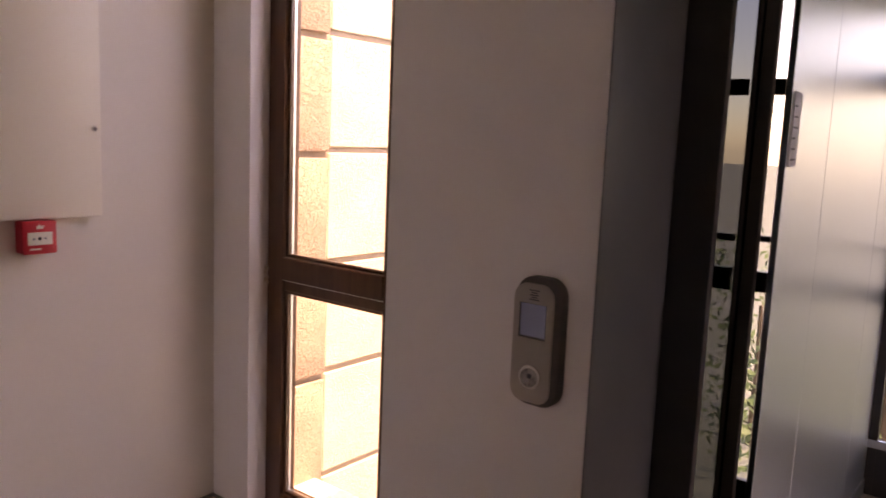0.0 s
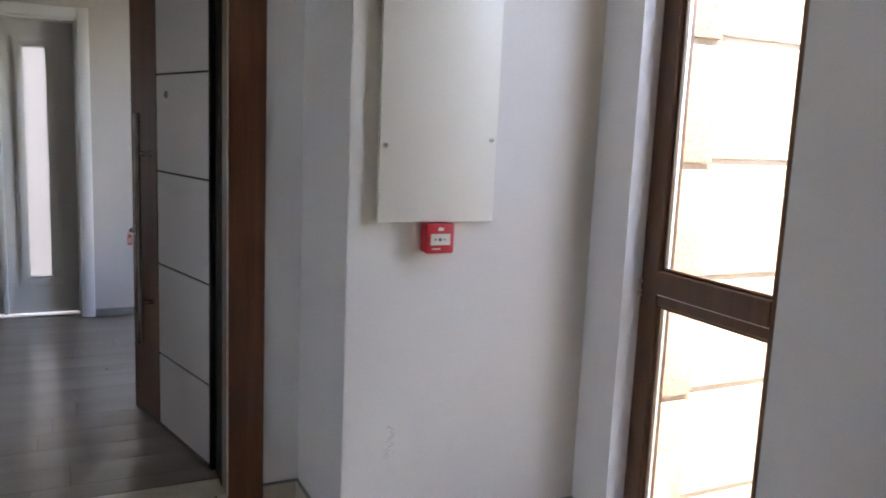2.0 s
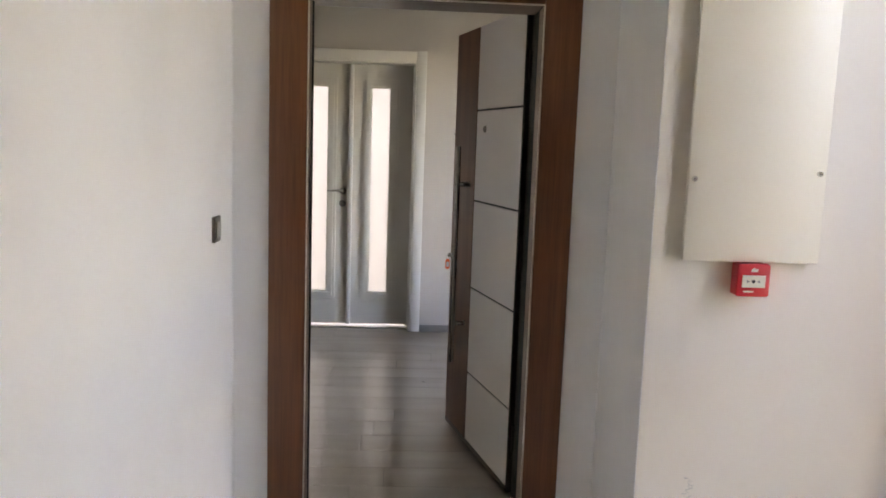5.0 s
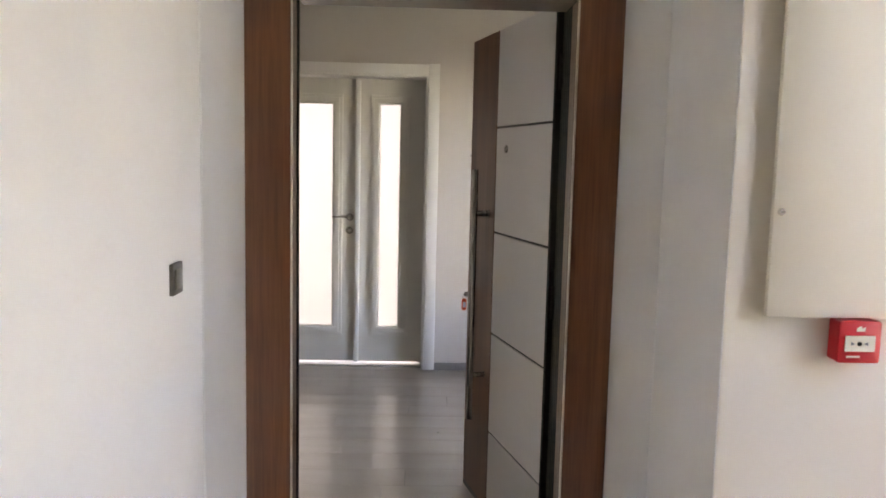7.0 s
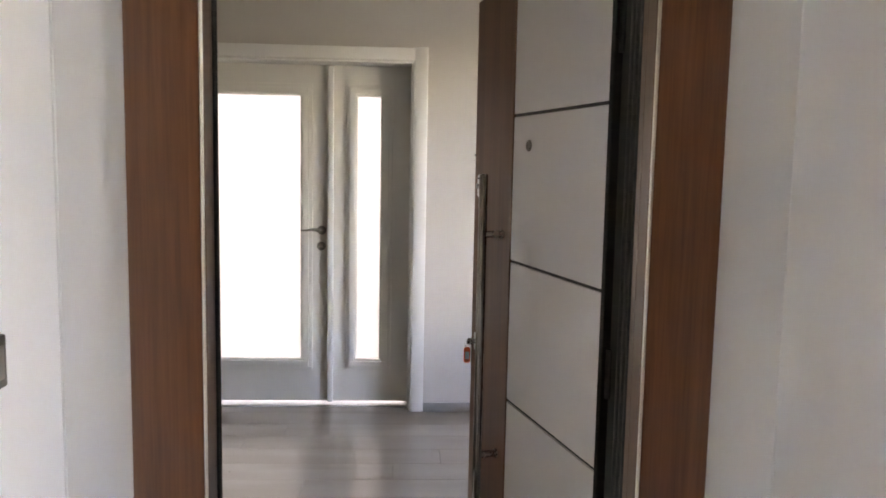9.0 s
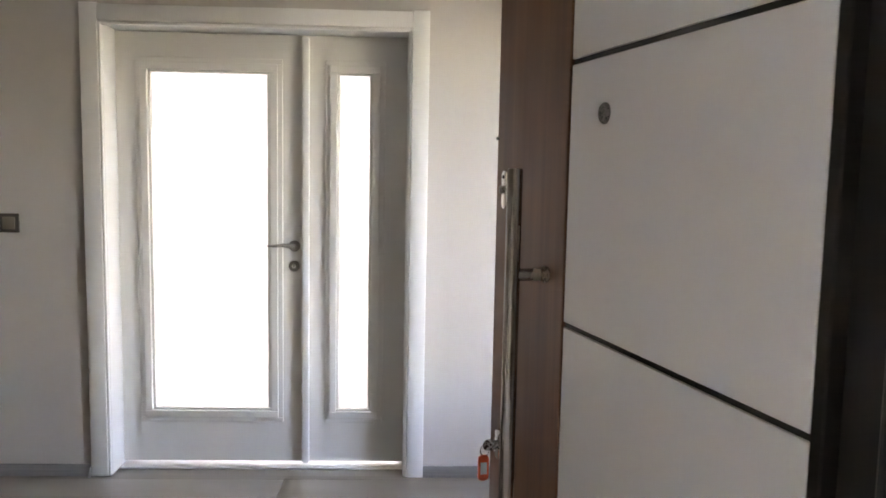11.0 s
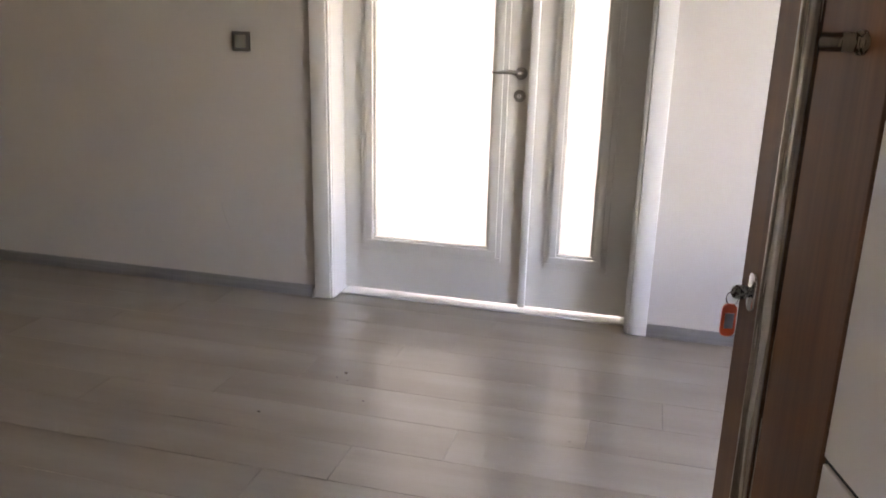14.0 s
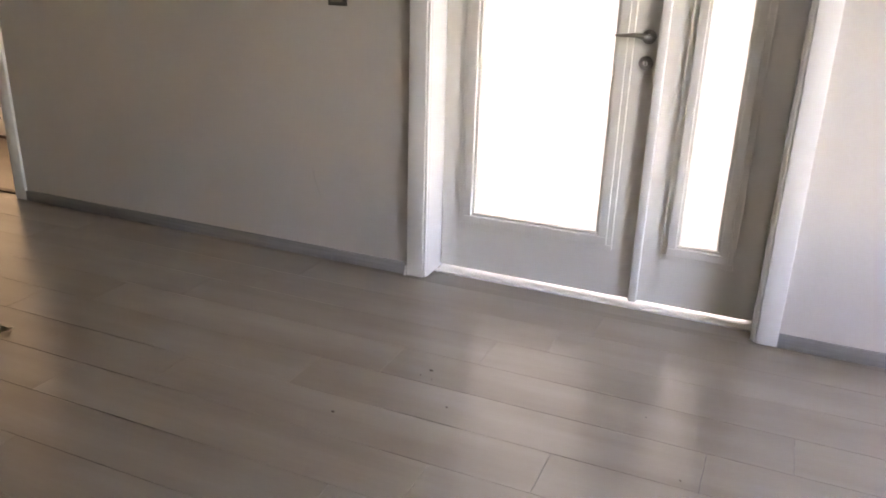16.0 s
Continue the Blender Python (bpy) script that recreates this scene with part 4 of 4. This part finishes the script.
def build_skirtings():
    # landing: cream tiles with grey mortar on top
    def run(name, along, a, b, face, out, step=0.33):
        s = thing(name, (a if along == "x" else face, face if along == "x" else a, FL), "cream tile skirting with grey mortar top", "skirting", kind="structure")
        x = a
        while x < b - 0.01:
            e = min(x + step, b)
            lo, hi = sorted((face, face + out))
            lo2, hi2 = sorted((face, face + out * 1.15))
            if along == "x":
                part("tile", boxes((x + 0.0015, e - 0.0015, lo, hi, FL, FL + 0.068), bevel=0.0015), M_TILE, s)
            else:
                part("tile", boxes((lo, hi, x + 0.0015, e - 0.0015, FL, FL + 0.068), bevel=0.0015), M_TILE, s)
            x = e
        if along == "x":
            part("mortar", boxes((a, b, lo2, hi2, FL + 0.068, FL + 0.076), bevel=0.002), M_GROUT, s)
        else:
            part("mortar", boxes((lo2, hi2, a, b, FL + 0.068, FL + 0.076), bevel=0.002), M_GROUT, s)
    run("baseboard_landing", "x", LEFT + 0.013, 0.284, WALL_Y, -0.012)
    run("baseboard_landing", "x", 1.393, NICHE_X - 0.013, WALL_Y, -0.012)
    run("baseboard_landing", "y", PANEL_Y - 0.012, WALL_Y, NICHE_X, -0.012)
    run("baseboard_landing", "x", NICHE_X, RIGHT - 0.013, PANEL_Y, -0.012)
    run("baseboard_landing", "y", WY1, PANEL_Y, RIGHT, -0.012)
    run("baseboard_landing", "y", EY1, WY0, RIGHT, -0.012)
    run("baseboard_landing", "y", -0.9, WALL_Y, LEFT, 0.012)
    # hall: grey laminate skirting
    for a, b in ((SX1 + 0.064, -0.588), (0.916, 2.2)):
        s = thing("baseboard_hall", (a, HALL_Y, 0), "low grey laminate skirting board", "skirting", kind="structure")
        part("board", boxes((a, b, HALL_Y - 0.014, HALL_Y, 0.001, 0.056), bevel=0.003, seg=2), M_SKIRT, s)
    s = thing("baseboard_hall", (2.2, 4.5, 0), "low grey laminate skirting board", "skirting", kind="structure")
    part("board", boxes((2.186, 2.2, WALL_Y2, HALL_Y - 0.014, 0.001, 0.056), bevel=0.003, seg=2), M_SKIRT, s)


def build_caulk():
    """Slightly ragged bead of caulk in the two corners beside the entry door."""
    rnd = random.Random(4)
    for x, side in ((NICHE_X, -1), (LEFT, 1)):
        c = thing("trim", (x, WALL_Y, FL), "thin white caulk bead in the wall corner", "caulk", kind="structure")
        pts, rad = [], []
        for k in range(40):
            pts.append((x + side * rnd.uniform(0.0005, 0.0015), WALL_Y - rnd.uniform(0.0005, 0.0015), FL + 0.08 + (CEIL - FL - 0.08) * k / 39))
            rad.append(rnd.uniform(0.003, 0.0045))
        part("bead", tube(pts, rad, 8), M_CASING, c)


def build_marks():
    rnd = random.Random(3)
    s = thing("wall_scuff", (1.705, PANEL_Y, 0.29), "column of faint grey scuff marks on plaster", "scuff mark")
    bm = bmesh.new()
    for k in range(26):
        z = 0.29 + 0.12 * (k / 26.0)
        w = 0.02 * (1 - 0.5 * k / 26)
        x = 1.705 + rnd.uniform(-w, w)
        l = rnd.uniform(0.002, 0.008)
        add_box(bm, x - l, x + l, PANEL_Y - 0.0006, PANEL_Y, z, z + rnd.uniform(0.0008, 0.0022))
    part("marks", bm, M_SMUDGE, s)
    s = thing("wall_scratch", (-1.04, HALL_Y, 0.29), "thin curved scratch in wall paint", "scratch")
    pts = [(-1.058 + 0.038 * (k / 10) ** 1.6, HALL_Y - 0.0002, 0.414 - 0.128 * k / 10) for k in range(11)]
    part("line", tube(pts, 0.0009, 5), M_SMUDGE, s)
    ck = thing("caulk_dab", (-0.595, 6.034, 0), "torn dab of white caulk beside the door casing", "caulk")
    part("dab", plate([(-0.601, 0.0), (-0.589, 0.0), (-0.589, 0.050), (-0.594, 0.042), (-0.597, 0.018)], "y", 6.026, 6.031), M_CASING, ck)
    sc = thing("paper_scrap", (-1.66, 4.88, 0), "small curled strip of pale paper on the floor", "paper scrap")
    bm = bmesh.new()
    prev = None
    for k in range(9):
        x, z = -1.70 + 0.0105 * k, 0.002 + 0.010 * abs(math.sin(k * 0.5))
        row = [bm.verts.new((x, y + 0.004 * k, z + dz)) for y, dz in ((4.855, 0.0), (4.885, 0.004))]
        if prev:
            bm.faces.new((prev[0], prev[1], row[1], row[0]))
        prev = row
    bmesh.ops.solidify(bm, geom=bm.faces[:], thickness=0.0008)
    part("strip", bm, M_OFFWHITE, sc)
    for x, y, q in ((-0.31, 4.954, 0.006), (-0.145, 5.315, 0.007), (-0.165, 5.275, 0.003), (-0.12, 5.262, 0.003), (-0.008, 5.129, 0.004), (0.564, 5.347, 0.003), (0.704, 5.071, 0.004), (0.921, 4.765, 0.006), (0.93, 4.745, 0.003)):
        sc = thing("floor_crumb", (x, y, 0), "small dark crumb of dirt on the laminate", "crumb", "crumbs on the floor")
        part("grain", lathe([(q * 0.5, 0), (q, q * 0.3), (q * 0.4, q * 0.7)], (x, y, 0.0), (0.2, 0.1, 1), 7), M_DUST, sc)


def build_planks():
    """Laminate planks along x; joints of the rows fall where they do in the hall."""
    f = thing("floor_hall", (0, 4.6, 0), "grey oak laminate plank floor", "floor", kind="structure")
    pitch, length = 0.194, 1.285
    ends = {0: 0.352, -1: 0.063, -2: -0.137, 1: 0.755, 2: 0.986, 3: -0.02, 4: 0.169, 5: 0.284}
    rnd = random.Random(11)
    y_ref, meshes = 4.846, {}
    for r in range(-9, 7):
        y0, y1 = max(y_ref + r * pitch, 3.170), min(y_ref + (r + 1) * pitch, HALL_Y + 0.006)
        if y1 - y0 < 0.03:
            continue
        x = ends.get(r, rnd.uniform(0, length)) - 5 * length
        while x < 2.2:
            a, b = max(x, -4.6), min(x + length, 2.2)
            if b - a > 0.03:
                key = (round(b - a, 3), round(y1 - y0, 3))
                if key not in meshes:
                    w, h, g = (b - a) / 2, (y1 - y0) / 2, 0.0006
                    bm = boxes((-w + g, w - g, -h + g, h - g, -0.008, 0.0), bevel=0.0007)
                    me = bpy.data.meshes.new("plank")
                    bm.to_mesh(me)
                    bm.free()
                    me.materials.append(M_LAMINATE)
                    meshes[key] = me
                ob = new("plank", meshes[key])
                ob.parent = f
                ob.location = ((a + b) / 2, (y0 + y1) / 2 - 4.6, 0)
            x += length


build_entry_frame()
build_leaf()
build_double_door()
build_side_door()
build_panel()
build_fire_point()
build_switch("light_switch", (LEFT, 2.764, 1.130), 90, "dark bronze light switch on the landing wall")
build_switch("light_switch", (-0.915, HALL_Y, 1.150), 0, "dark bronze light switch on the hall wall")
build_call_panel()
build_window()
build_hall_window()
build_sealant()
# unseen windows added on solid wall, to go with the two fill lamps
build_added_window("added_window_3", -1.0, 1.6, 0.7, 2.4)
build_added_window("added_window_4", -5.5, -3.7, 0.75, 2.25)
build_outside()
build_elevator()
build_storage_box()
build_skirtings()
build_caulk()
build_marks()
build_planks()
